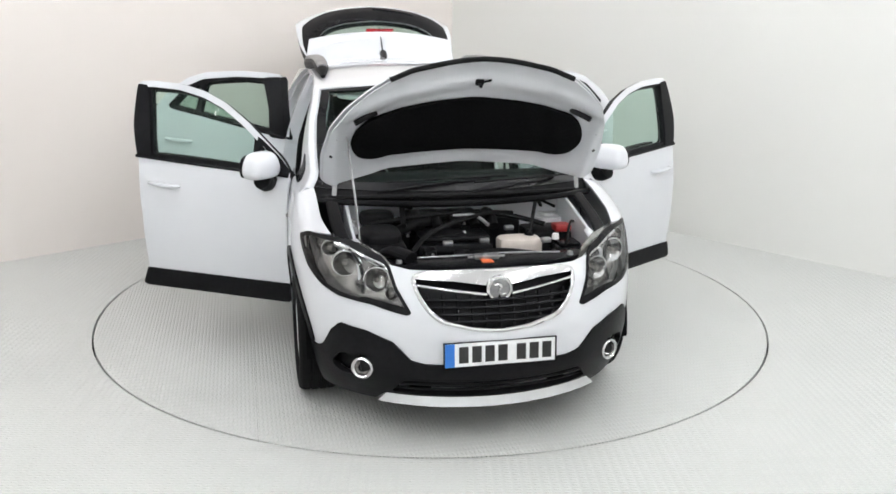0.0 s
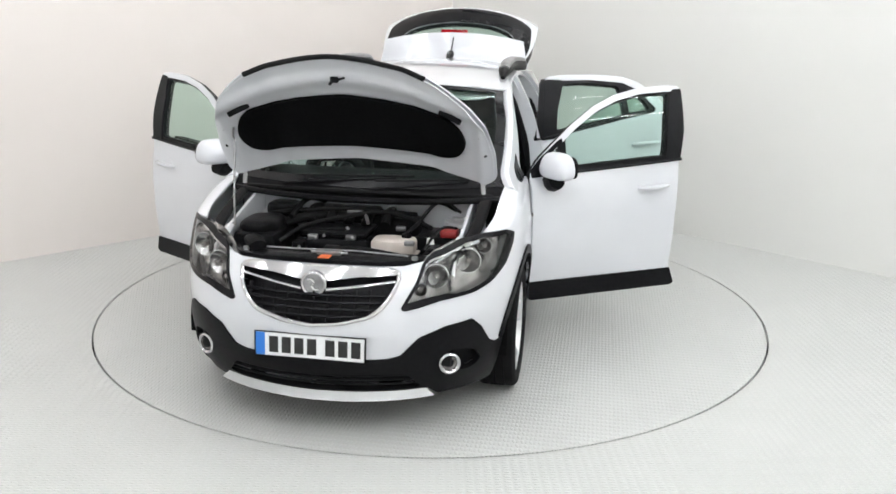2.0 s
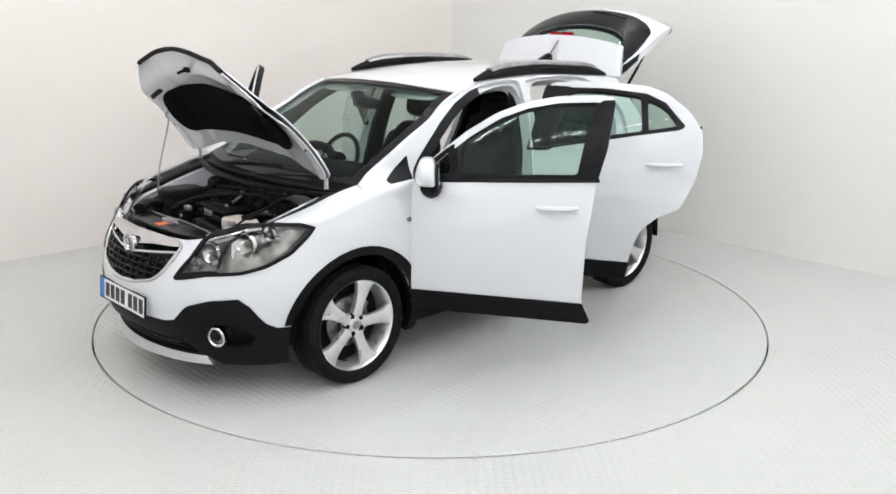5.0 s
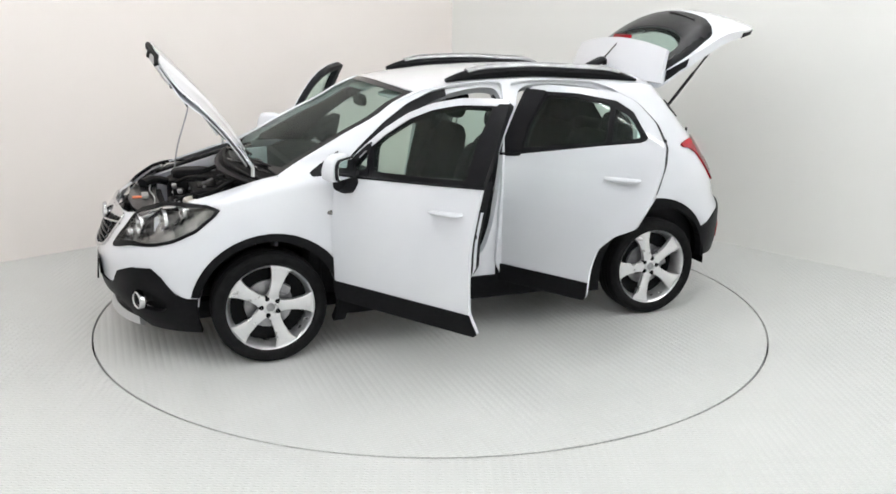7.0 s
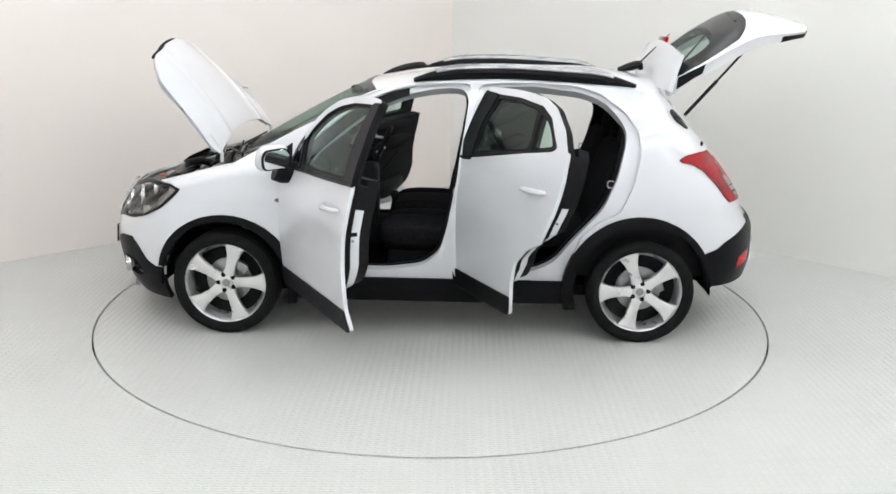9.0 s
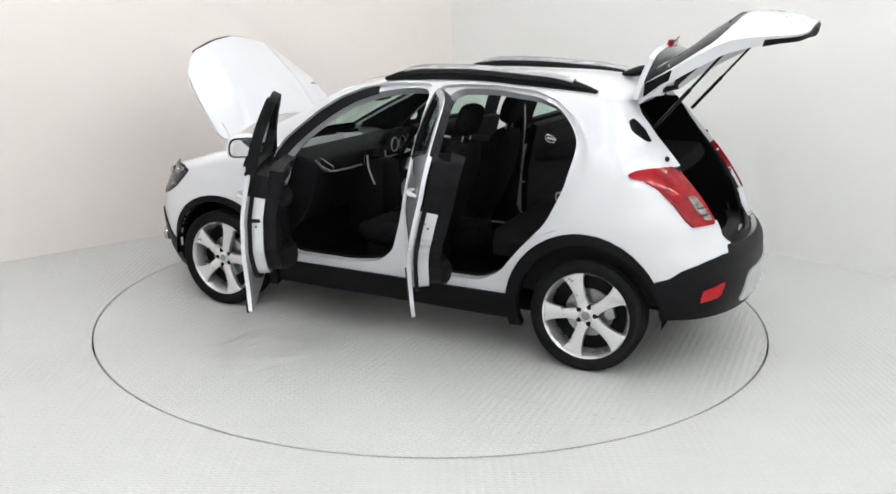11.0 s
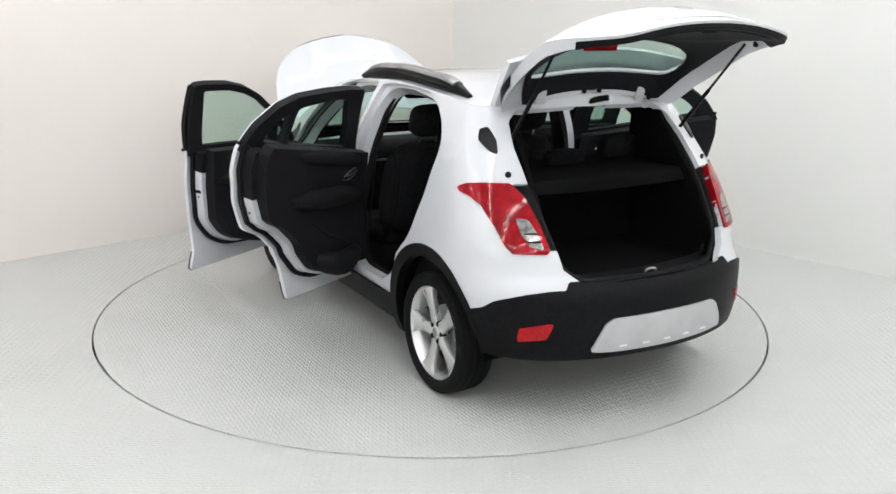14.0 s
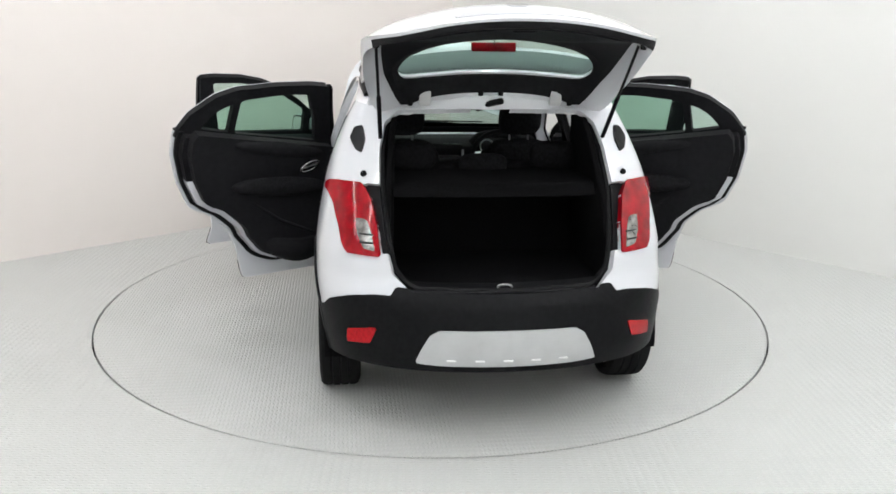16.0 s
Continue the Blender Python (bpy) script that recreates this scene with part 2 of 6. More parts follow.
def trim(sheet, dist):
    """Keep that part of a triangle sheet where dist is below zero, cut along the zero line."""
    v, f = sheet
    f = np.asarray(f)
    s = dist < 0
    k = s[f].sum(1)
    vs, fs, cut = [v], [tuple(q) for q in f[k == 3]], {}
    n, extra = len(v), []

    def mid(a, b):
        key = (min(a, b), max(a, b))
        if key not in cut:
            t = dist[a] / (dist[a] - dist[b])
            extra.append(v[a] + t * (v[b] - v[a]))
            cut[key] = n + len(extra) - 1
        return cut[key]
    for q in f[(k == 1) | (k == 2)]:
        a, b, c = q
        while not (s[a] and not s[c]):
            a, b, c = b, c, a
        if s[b]:
            x, y = mid(b, c), mid(c, a)
            fs += [(a, b, x), (a, x, y)]
        else:
            fs.append((a, mid(a, b), mid(c, a)))
    allv = np.vstack([v, np.array(extra).reshape(-1, 3)])
    used = np.unique(np.array(fs).ravel()) if fs else np.array([], int)
    remap = np.full(len(allv), -1)
    remap[used] = np.arange(len(used))
    return allv[used], [tuple(remap[list(q)]) for q in fs]


def thick(sheet, t):
    """A sheet given a body of thickness t, to the back of its faces, with a rim of its own."""
    v, f = sheet
    f = np.array(f)
    fn = np.cross(v[f[:, 1]] - v[f[:, 0]], v[f[:, 2]] - v[f[:, 0]])
    vn = np.zeros_like(v)
    for k in range(3):
        np.add.at(vn, f[:, k], fn)
    vn /= np.linalg.norm(vn, axis=1)[:, None] + 1e-12
    back = v - vn * t
    n = len(v)
    faces = [tuple(q) for q in f] + [(a + n, c + n, b + n) for a, b, c in f]
    edges = {}
    for a, b, c in f:
        for e in ((a, b), (b, c), (c, a)):
            edges[e] = 1
    rim = [e for e in edges if (e[1], e[0]) not in edges]
    faces += [(b, a, a + n, b + n) for a, b in rim]
    return np.vstack([v, back]), faces


def grid(u, w, at):
    """A triangle sheet over two parameter lists; at(U, W) gives x, y, z arrays."""
    U, W = np.meshgrid(u, w, indexing="ij")
    x, y, z = at(U.ravel(), W.ravel())
    nu, nw = len(u), len(w)
    i = np.arange(nu * nw).reshape(nu, nw)
    a, b, c, d = i[:-1, :-1].ravel(), i[1:, :-1].ravel(), i[1:, 1:].ravel(), i[:-1, 1:].ravel()
    f = np.vstack([np.stack([a, b, c], 1), np.stack([a, c, d], 1)])
    return np.stack([x, y, z], 1), f


def out_from(shape, axis_y=True):
    """Turn the faces of a sheet so that most look away from the car's middle."""
    v, f = shape
    f = np.array(f)
    fn = np.cross(v[f[:, 1]] - v[f[:, 0]], v[f[:, 2]] - v[f[:, 0]])
    c = v[f].mean(1) - np.array([0, 0, 0.7])
    if (fn * c).sum() < 0:
        f = f[:, ::-1]
    return v, f


# ---- the place ----
ROOM_H = 4.6
R_TABLE, CORNER = 2.231, (0.19, 4.19)
LEFT_DIR, RIGHT_DIR = Vector((-1.18, -1.08, 0)).normalized(), Vector((1.53, -1.595, 0)).normalized()


def ring(r0, r1, z, n=256):
    a = np.linspace(0, 2 * math.pi, n, endpoint=False)
    v = np.vstack([np.stack([r * np.cos(a), r * np.sin(a), np.full(n, z)], 1) for r in (r0, r1)])
    return v, [(i, n + i, n + (i + 1) % n, (i + 1) % n) for i in range(n)]


def build_room():
    rim = 0.006
    n = 256
    a = np.linspace(0, 2 * math.pi, n, endpoint=False)
    v = [(R_TABLE + rim) * np.array([np.cos(t), np.sin(t), 0]) for t in a]
    v += [11.0 * np.array([np.cos(t), np.sin(t), 0]) for t in a]
    v += [np.array([q[0], q[1], -0.05]) for q in v[:n]]
    f = [(i, n + i, n + (i + 1) % n, (i + 1) % n) for i in range(n)]
    f += [(i, (i + 1) % n, 2 * n + (i + 1) % n, 2 * n + i) for i in range(n)]
    tagged(part("floor", (np.array(v), f), FLOOR, flat=True), "pale grey painted tread plate floor", "floor", kind="structure")
    tagged(part("floor_pit", ring(0.0, R_TABLE + 0.3, -0.05), GAP, flat=True), "dark gap under the turntable edge", "floor", kind="structure")
    c = Vector((*CORNER, 0))
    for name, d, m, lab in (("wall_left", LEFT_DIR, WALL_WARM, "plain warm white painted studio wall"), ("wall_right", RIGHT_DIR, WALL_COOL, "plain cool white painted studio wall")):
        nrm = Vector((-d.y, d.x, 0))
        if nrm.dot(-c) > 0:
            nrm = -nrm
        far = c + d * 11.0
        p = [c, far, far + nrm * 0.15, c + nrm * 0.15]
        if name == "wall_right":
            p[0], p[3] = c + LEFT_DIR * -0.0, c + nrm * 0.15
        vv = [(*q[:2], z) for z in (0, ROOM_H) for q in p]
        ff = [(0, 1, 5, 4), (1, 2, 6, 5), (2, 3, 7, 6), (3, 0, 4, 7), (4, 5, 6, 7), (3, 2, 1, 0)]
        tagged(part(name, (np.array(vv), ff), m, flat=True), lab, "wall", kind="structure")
    # the two walls behind the camera
    a0, b0 = c + LEFT_DIR * 11.0, c + RIGHT_DIR * 11.0
    for name, s, d in (("wall_back_left", a0, RIGHT_DIR), ("wall_back_right", b0, LEFT_DIR)):
        nrm = (s - c).normalized()
        p = [s, s + d * 11.0, s + d * 11.0 + nrm * 0.15, s + nrm * 0.15]
        vv = [(*q[:2], z) for z in (0, ROOM_H) for q in p]
        ff = [(0, 1, 5, 4), (1, 2, 6, 5), (2, 3, 7, 6), (3, 0, 4, 7), (4, 5, 6, 7), (3, 2, 1, 0)]
        tagged(part(name, (np.array(vv), ff), WALL_COOL, flat=True), "plain white painted studio wall", "wall", kind="structure")
    q = [c, a0, a0 + RIGHT_DIR * 11.0, b0]
    vv = [(*p[:2], z) for z in (ROOM_H, ROOM_H + 0.15) for p in q]
    tagged(part("ceiling", (np.array(vv), [(0, 1, 2, 3), (7, 6, 5, 4)]), CEILING, flat=True), "white painted studio ceiling", "ceiling", kind="structure")
    # lattice of ceiling tube lights
    lamp = new("ceiling_light")
    part("housing", box(-0.75, 0.75, -0.06, 0.06, 0.02, 0.07, 0.008), CEILING, lamp)
    part("tube", moved(lathe([(0.001, -0.72), (0.019, -0.72), (0.019, 0.72), (0.001, 0.72)], 12), pose(0, 0, 0, 0, 0, 90)), TUBE, lamp)
    tagged(lamp, "slim white fluorescent batten on the ceiling", "ceiling light", "ceiling lights")
    first = True
    for i in range(6):
        for j in range(1, 7):
            p = c + LEFT_DIR * (0.9 + 1.75 * i) + RIGHT_DIR * (0.7 + 1.5 * j)
            m = pose(p.x, p.y, ROOM_H - 0.08, 0, 0, math.degrees(math.atan2(LEFT_DIR.y, LEFT_DIR.x)))
            if first:
                lamp.matrix_basis, first = m, False
            else:
                copy_thing(lamp, m)


build_room()
table = new("turntable")
tagged(table, "round pale grey tread plate car turntable", "turntable")


def deck_plate(y0, y1):
    """One strip of the round deck between two straight seams."""
    r, k = R_TABLE - 0.006, 60
    ys = np.linspace(max(y0, -r), min(y1, r), k)
    edge = [(math.sqrt(max(r * r - y * y, 0)), y) for y in ys]
    loop = edge + [(-x, y) for x, y in reversed(edge)]
    out = []
    for x, y in loop:
        if not out or math.hypot(x - out[-1][0], y - out[-1][1]) > 1e-4:
            out.append((x, y))
    if math.hypot(out[0][0] - out[-1][0], out[0][1] - out[-1][1]) < 1e-4:
        out.pop()
    m = len(out)
    v = [(x, y, 0) for x, y in out] + [(x, y, -0.03) for x, y in out]
    return np.array(v), [tuple(range(m))] + [(i + m, (i + 1) % m + m, (i + 1) % m, i) for i in range(m)]


SEAMS = (-2.3, -1.25, 0.0, 1.25, 2.3)
for y0, y1 in zip(SEAMS[:-1], SEAMS[1:]):
    part("deck_plate", deck_plate(y0 + 0.0004, y1 - 0.0004), FLOOR, table, flat=True)
car = new("car")
tagged(car, "white compact SUV with doors, bonnet and tailgate open", "car")


# ---- the car's outer skin ----
half = spline([(0.15, 0.80), (0.3, 0.85), (0.5, 0.875), (0.7, 0.888), (0.85, 0.885), (0.95, 0.872), (1.05, 0.853), (1.2, 0.817), (1.35, 0.76), (1.5, 0.685), (1.62, 0.61)])
nose = spline([(0.15, 2.02), (0.25, 2.10), (0.4, 2.165), (0.55, 2.18), (0.7, 2.14), (0.8, 2.08), (0.9, 2.0), (1.0, 1.88), (1.7, 1.3)])
tail = spline([(0.15, -1.93), (0.3, -2.05), (0.5, -2.10), (0.66, -2.09), (0.78, -2.02), (0.85, -2.00), (1.0, -1.91), (1.14, -1.80), (1.37, -1.573), (1.54, -1.40), (1.62, -1.36)])


def lean(x, z):
    """How far the screen pillars draw in towards the front."""
    t = np.clip((z - 1.0) / 0.15, 0, 1)
    return 0.09 * np.clip((x - 0.2) / 1.0, 0, 1) ** 1.5 * t * t * (3 - 2 * t)


def wrap(s, z):
    """The skin of the left side: s from 0 (nose) by 1 and 2 (ends of the flank) to 3 (tail)."""
    h, f, r = half(z), nose(z), tail(z)
    a = np.clip(s, 0, 1) * math.pi / 2
    x = np.where(s <= 1, 1.2 + (f - 1.2) * np.cos(a) ** (2 / 3), 0.0)
    y = np.where(s <= 1, h * np.sin(a), h)
    b = (3 - np.clip(s, 2, 3)) * math.pi / 2
    x = np.where((s > 1) & (s < 2), 1.2 - 2.4 * (s - 1), x)
    x = np.where(s >= 2, -1.2 + (r + 1.2) * np.sqrt(np.clip(np.cos(b), 0, 1)), x)
    y = np.where(s >= 2, h * np.sin(b), y)
    return x, y - lean(x, z) * (s > 0.5), z


S_ALL = np.concatenate([np.linspace(0, 0.9, 50), np.linspace(0.9, 0.999, 22)[1:], np.linspace(1, 2, 130), np.linspace(2.001, 2.1, 22), np.linspace(2.1, 3, 50)[1:]])
Z_ALL = np.arange(0.14, 1.60, 0.016)
SKIN = out_from(grid(S_ALL, Z_ALL, wrap))


def skin_y(x, z):
    h, f, r = half(z), nose(z), tail(z)
    u = np.clip((x - 1.2) / (f - 1.2), 0, 1)
    w = np.clip((-1.2 - x) / (-1.2 - r), 0, 1)
    return np.where(x > 1.2, h * np.sqrt(1 - u**3), np.where(x < -1.2, h * np.sqrt(1 - w**4), h)) - lean(x, z)


def nose_x(y, z):
    return 1.2 + (nose(z) - 1.2) * np.clip(1 - (y / half(z)) ** 2, 0, 1) ** (1 / 3)


def tail_x(y, z):
    return -1.2 + (tail(z) + 1.2) * np.clip(1 - (y / half(z)) ** 2, 0, 1) ** 0.25


def proud(sheet, d):
    """A sheet pushed along its normals."""
    v, f = sheet
    f = np.array(f)
    fn = np.cross(v[f[:, 1]] - v[f[:, 0]], v[f[:, 2]] - v[f[:, 0]])
    vn = np.zeros_like(v)
    for k in range(3):
        np.add.at(vn, f[:, k], fn)
    vn /= np.linalg.norm(vn, axis=1)[:, None] + 1e-12
    return v + vn * d, f


def region(spec, v):
    """Signed distance to a region: polygons on the side view (xz), end view (yz) or plan (xy), which must all hold."""
    d = None
    for plane, poly, grow in spec:
        q = inside(poly, v[:, [0, 2] if plane == "xz" else [1, 2] if plane == "yz" else [0, 1]]) - grow
        d = q if d is None else np.maximum(d, q)
    return d


def side(poly, grow=0.0):
    return [("xz", poly, grow)]


def end(poly, grow=0.0):
    return [("yz", poly, grow)]


def plan(poly, grow=0.0):
    return [("xy", poly, grow)]


def cutout(sheet, keep=(), drop=()):
    """The piece of a sheet inside all regions of keep and outside those of drop."""
    for spec in keep:
        sheet = trim(sheet, region(spec, sheet[0]))
    for spec in drop:
        sheet = trim(sheet, -region(spec, sheet[0]))
    return sheet


def circle(cx, cz, r, n=40, rz=None):
    return [(cx + r * math.cos(2 * math.pi * i / n), cz + (rz or r) * math.sin(2 * math.pi * i / n)) for i in range(n)]


def both(name, shape, material, parent, label=""):
    """A part and its mirror image on the other side."""
    return part(name, shape, material, parent, label), part(name, flipped(shape), material, parent, label)


def sym(pts):
    """A polygon given by its half with the first coordinate above zero, closed by its mirror image."""
    return list(pts) + [(-a, b) for a, b in reversed(pts)]


def edge_path(poly):
    return list(poly) + [poly[0]]


S_END = np.concatenate([-np.linspace(0, 1.12, 90)[:0:-1], np.linspace(0, 1.12, 90)])


def front_wrap(s, z):
    x, y, zz = wrap(np.abs(s), z)
    return x, np.sign(s) * y, zz


def rear_wrap(s, z):
    x, y, zz = wrap(3 - np.abs(s), z)
    return x, np.sign(s) * y, zz


Z_FRONT = np.arange(0.10, 1.0, 0.012)
FRONT = out_from(grid(S_END, Z_FRONT, front_wrap))
REAR = out_from(grid(S_END, np.arange(0.2, 1.56, 0.014), rear_wrap))

ARCH_F, ARCH_R = circle(1.278, 0.335, 0.392), circle(-1.278, 0.335, 0.41)
LIP_F, LIP_R = circle(1.268, 0.335, 0.448, rz=0.435), circle(-1.255, 0.335, 0.458, rz=0.472)

# fender crest: height and half width of the edge beside the bonnet
crest_z = spline([(0.80, 1.09), (0.95, 1.085), (1.1, 1.08), (1.25, 1.06), (1.5, 0.995), (1.68, 0.945), (1.84, 0.90)])
crest_y = spline([(0.80, 0.795), (0.95, 0.775), (1.1, 0.76), (1.25, 0.752), (1.5, 0.748), (1.68, 0.715), (1.84, 0.64)])
SHUT_X = 0.845
HEAD = [("xz", [(2.3, 0.60), (2.10, 0.645), (2.0, 0.685), (1.88, 0.70), (1.78, 0.73), (1.66, 0.79), (1.56, 0.875), (1.525, 0.915), (1.59, 0.94), (1.72, 0.945), (1.80, 0.94), (1.88, 0.905), (1.96, 0.87), (2.3, 0.87)], 0.0),
        ("yz", [(0.52, 0.905), (0.475, 0.85), (0.455, 0.77), (0.40, 0.665), (0.415, 0.645), (0.70, 0.6), (1.2, 0.6), (1.2, 1.1), (0.6, 1.1)], 0.0)]
HEAD_R = [("xz", HEAD[0][1], 0.0), ("yz", [(-a, b) for a, b in HEAD[1][1]], 0.0)]
shoulder = [(x, float(crest_z(x)) - 0.085) for x in np.linspace(SHUT_X, 1.84, 24)]

fender = cutout(SKIN, [side([(SHUT_X, 0.37)] + shoulder + [(1.90, 0.80), (1.80, 0.72), (1.74, 0.60), (1.745, 0.40), (1.70, 0.36)])], [side(ARCH_F), HEAD])


def shoulder_strip():
    xs = np.linspace(SHUT_X, 1.80, 60)
    ts = np.linspace(0, 1, 9)

    def at(x, t):
        z0, z1 = crest_z(x) - 0.085, crest_z(x)
        y0, y1 = skin_y(x, z0), np.minimum(crest_y(x), skin_y(x, z0) - 0.012)
        yc, zc = y0 - 0.006, z1 - 0.006
        return x, (1 - t) ** 2 * y0 + 2 * t * (1 - t) * yc + t * t * y1, (1 - t) ** 2 * z0 + 2 * t * (1 - t) * zc + t * t * z1
    return cutout(out_from(grid(xs, ts, at)), [], [HEAD])


both("front_wing", join(thick(fender, 0.012), thick(shoulder_strip(), 0.012)), WHITE, car, "glossy white painted front wing")

# openings of the flank
DOOR_F = [(0.84, 0.35), (0.84, 1.06), (0.83, 1.10), (0.76, 1.18), (0.68, 1.25), (0.55, 1.355), (0.40, 1.45), (0.25, 1.51), (0.08, 1.545), (-0.12, 1.556), (-0.215, 1.55), (-0.19, 1.35), (-0.155, 1.13), (-0.12, 0.8), (-0.11, 0.47), (-0.165, 0.35)]
GLASS_F = [(0.60, 1.115), (-0.055, 1.145), (-0.09, 1.36), (-0.13, 1.515), (0.08, 1.507), (0.25, 1.472), (0.40, 1.412), (0.55, 1.318), (0.605, 1.275)]
QUARTER_F = [(0.635, 1.112), (0.775, 1.103), (0.74, 1.15), (0.64, 1.245)]
WAIST_F = [(0.84, 1.07), (-0.16, 1.125)]
DOOR_R = [(-0.165, 0.35), (-0.18, 0.8), (-0.20, 1.13), (-0.235, 1.35), (-0.275, 1.545), (-0.40, 1.558), (-0.62, 1.56), (-0.86, 1.545), (-0.99, 1.505), (-1.13, 1.408), (-1.215, 1.295), (-1.228, 1.17), (-1.195, 1.0), (-1.118, 0.828), (-0.99, 0.765), (-0.89, 0.672), (-0.845, 0.54), (-0.82, 0.37), (-0.81, 0.35)]
GLASS_R = [(-0.315, 1.185), (-0.335, 1.33), (-0.40, 1.50), (-0.55, 1.508), (-0.80, 1.487), (-0.84, 1.476), (-0.865, 1.272)]
QUARTER_R = [(-0.892, 1.277), (-0.87, 1.468), (-0.95, 1.438), (-1.005, 1.40), (-1.078, 1.315)]
WAIST_R = [(-0.165, 1.135), (-1.21, 1.31)]
SHELL_F = rounded([(0.90, 1.4), (-0.40, 1.4), (-0.16, 1.0), (-0.115, 0.80), (-0.07, 0.65), (0.01, 0.545), (0.13, 0.485), (0.32, 0.462), (0.90, 0.46)], 0.04, 3)
SHELL_R = rounded([(0.0, 1.5), (-1.5, 1.5), (-1.5, 0.92), (-1.13, 0.90), (-1.03, 0.82), (-0.93, 0.74), (-0.83, 0.62), (-0.75, 0.51), (-0.63, 0.462), (0.0, 0.455)], 0.04, 3)
FRAME_R = [(-0.15, 1.13), (-0.20, 1.35), (-0.24, 1.535), (-0.40, 1.528), (-0.62, 1.530), (-0.87, 1.507), (-0.99, 1.457), (-1.06, 1.385), (-1.128, 1.315), (-1.08, 1.288)]
OPEN_F = rounded([(-0.10, 1.527), (-0.19, 1.52), (-0.215, 1.42), (-0.165, 1.11), (-0.09, 0.71), (-0.045, 0.55), (0.06, 0.465), (0.27, 0.435), (0.70, 0.435), (0.78, 0.50), (0.80, 0.8), (0.80, 1.0), (0.755, 1.09), (0.67, 1.175), (0.55, 1.275), (0.42, 1.37), (0.30, 1.437), (0.16, 1.487), (0.0, 1.518)], 0.05)
OPEN_R = rounded([(-0.28, 1.15), (-0.30, 1.41), (-0.33, 1.50), (-0.40, 1.535), (-0.60, 1.54), (-0.88, 1.512), (-1.01, 1.463), (-1.085, 1.395), (-1.14, 1.32), (-1.152, 1.25), (-1.105, 1.03), (-1.02, 0.835), (-0.85, 0.645), (-0.75, 0.51), (-0.62, 0.44), (-0.30, 0.435), (-0.22, 0.52), (-0.24, 0.8)], 0.05)
TOP = [(1.20, 1.07), (1.0, 1.175), (0.8, 1.28), (0.61, 1.37), (0.47, 1.455), (0.27, 1.525), (-0.01, 1.56), (-0.43, 1.575), (-0.78, 1.56), (-1.1, 1.54), (-1.3, 1.52), (-1.45, 1.50)]
top_z = spline(TOP)
BOOT = sym([(0.0, 0.73), (0.44, 0.735), (0.52, 0.80), (0.55, 0.95), (0.57, 1.15), (0.56, 1.33), (0.53, 1.44), (0.46, 1.495), (0.0, 1.505)])
BUMP_R = [(-1.60, 0.20), (-1.60, 0.56), (-1.675, 0.588), (-1.72, 0.602), (-1.775, 0.645), (-1.89, 0.693), (-1.95, 0.71), (-2.3, 0.72), (-2.3, 0.2)]
LAMP_R = [("xz", [(-1.452, 1.142), (-1.50, 1.165), (-1.57, 1.174), (-2.2, 1.174), (-2.2, 0.865), (-1.80, 0.872), (-1.765, 0.905), (-1.70, 0.985), (-1.61, 1.073), (-1.54, 1.110), (-1.475, 1.124)], 0.0),
          ("yz", [(0.95, 1.3), (0.70, 1.3), (0.655, 1.185), (0.61, 1.12), (0.582, 1.0), (0.570, 0.885), (0.60, 0.84), (0.95, 0.84)], 0.0)]
JAMB = [(0.40, 0.888), (0.40, 1.175), (0.65, 1.175), (0.61, 1.12), (0.582, 1.0), (0.570, 0.888)]
flank_edge = [(SHUT_X + 0.02, 0.375), (SHUT_X + 0.02, 1.03)] + [(0.95, 1.05), (1.20, 1.05)] + TOP + [(-2.3, 1.5), (-2.3, 0.2), (-1.3, 0.2), (-0.9, 0.375)]
flank = cutout(SKIN, [side(flank_edge)], [side(rounded(DOOR_F, 0.02, 2), 0.004), side(rounded(DOOR_R, 0.02, 2), 0.004), side(LIP_R, -0.01), side(ARCH_F), side(BUMP_R), LAMP_R, end(BOOT), end(JAMB) + [("xz", [(-3, 0), (-1.5, 0), (-1.5, 2), (-3, 2)], 0.0)]])
both("body_side", thick(flank, 0.034), WHITE, car, "white painted body side with pillars, sill and rear quarter")
# inner faces of the pillars, set in from the outer skin
jamb = cutout(proud(SKIN, -0.030), [side(flank_edge, -0.004), side([(1.3, 0.3), (1.3, 1.7), (-1.34, 1.7), (-1.34, 0.3)])], [side(OPEN_F), side(OPEN_R), side(LIP_R), side(ARCH_F)])
both("pillar_trim", thick(jamb, 0.075), WHITE, car, "white painted door jambs")
lining = cutout(proud(SKIN, -0.108), [side(flank_edge, -0.03), side([(1.0, 0.4), (1.3, 1.7), (-2.0, 1.7), (-2.0, 0.4)])], [side(OPEN_F, -0.012), side(OPEN_R, -0.012), end(BOOT, 0.01)])
both("inner_lining", thick(lining, 0.015), TRIM, car, "black interior pillar lining")


def rim_tube(poly, inset, r):
    pts = [(x, float(skin_y(x, z)) - inset, z) for x, z in edge_path(poly)]
    return tube(pts, r, 6)


for poly in (OPEN_F, OPEN_R):
    both("door_seal", rim_tube(poly, 0.10, 0.016), SEAL, car, "black rubber door opening seal")

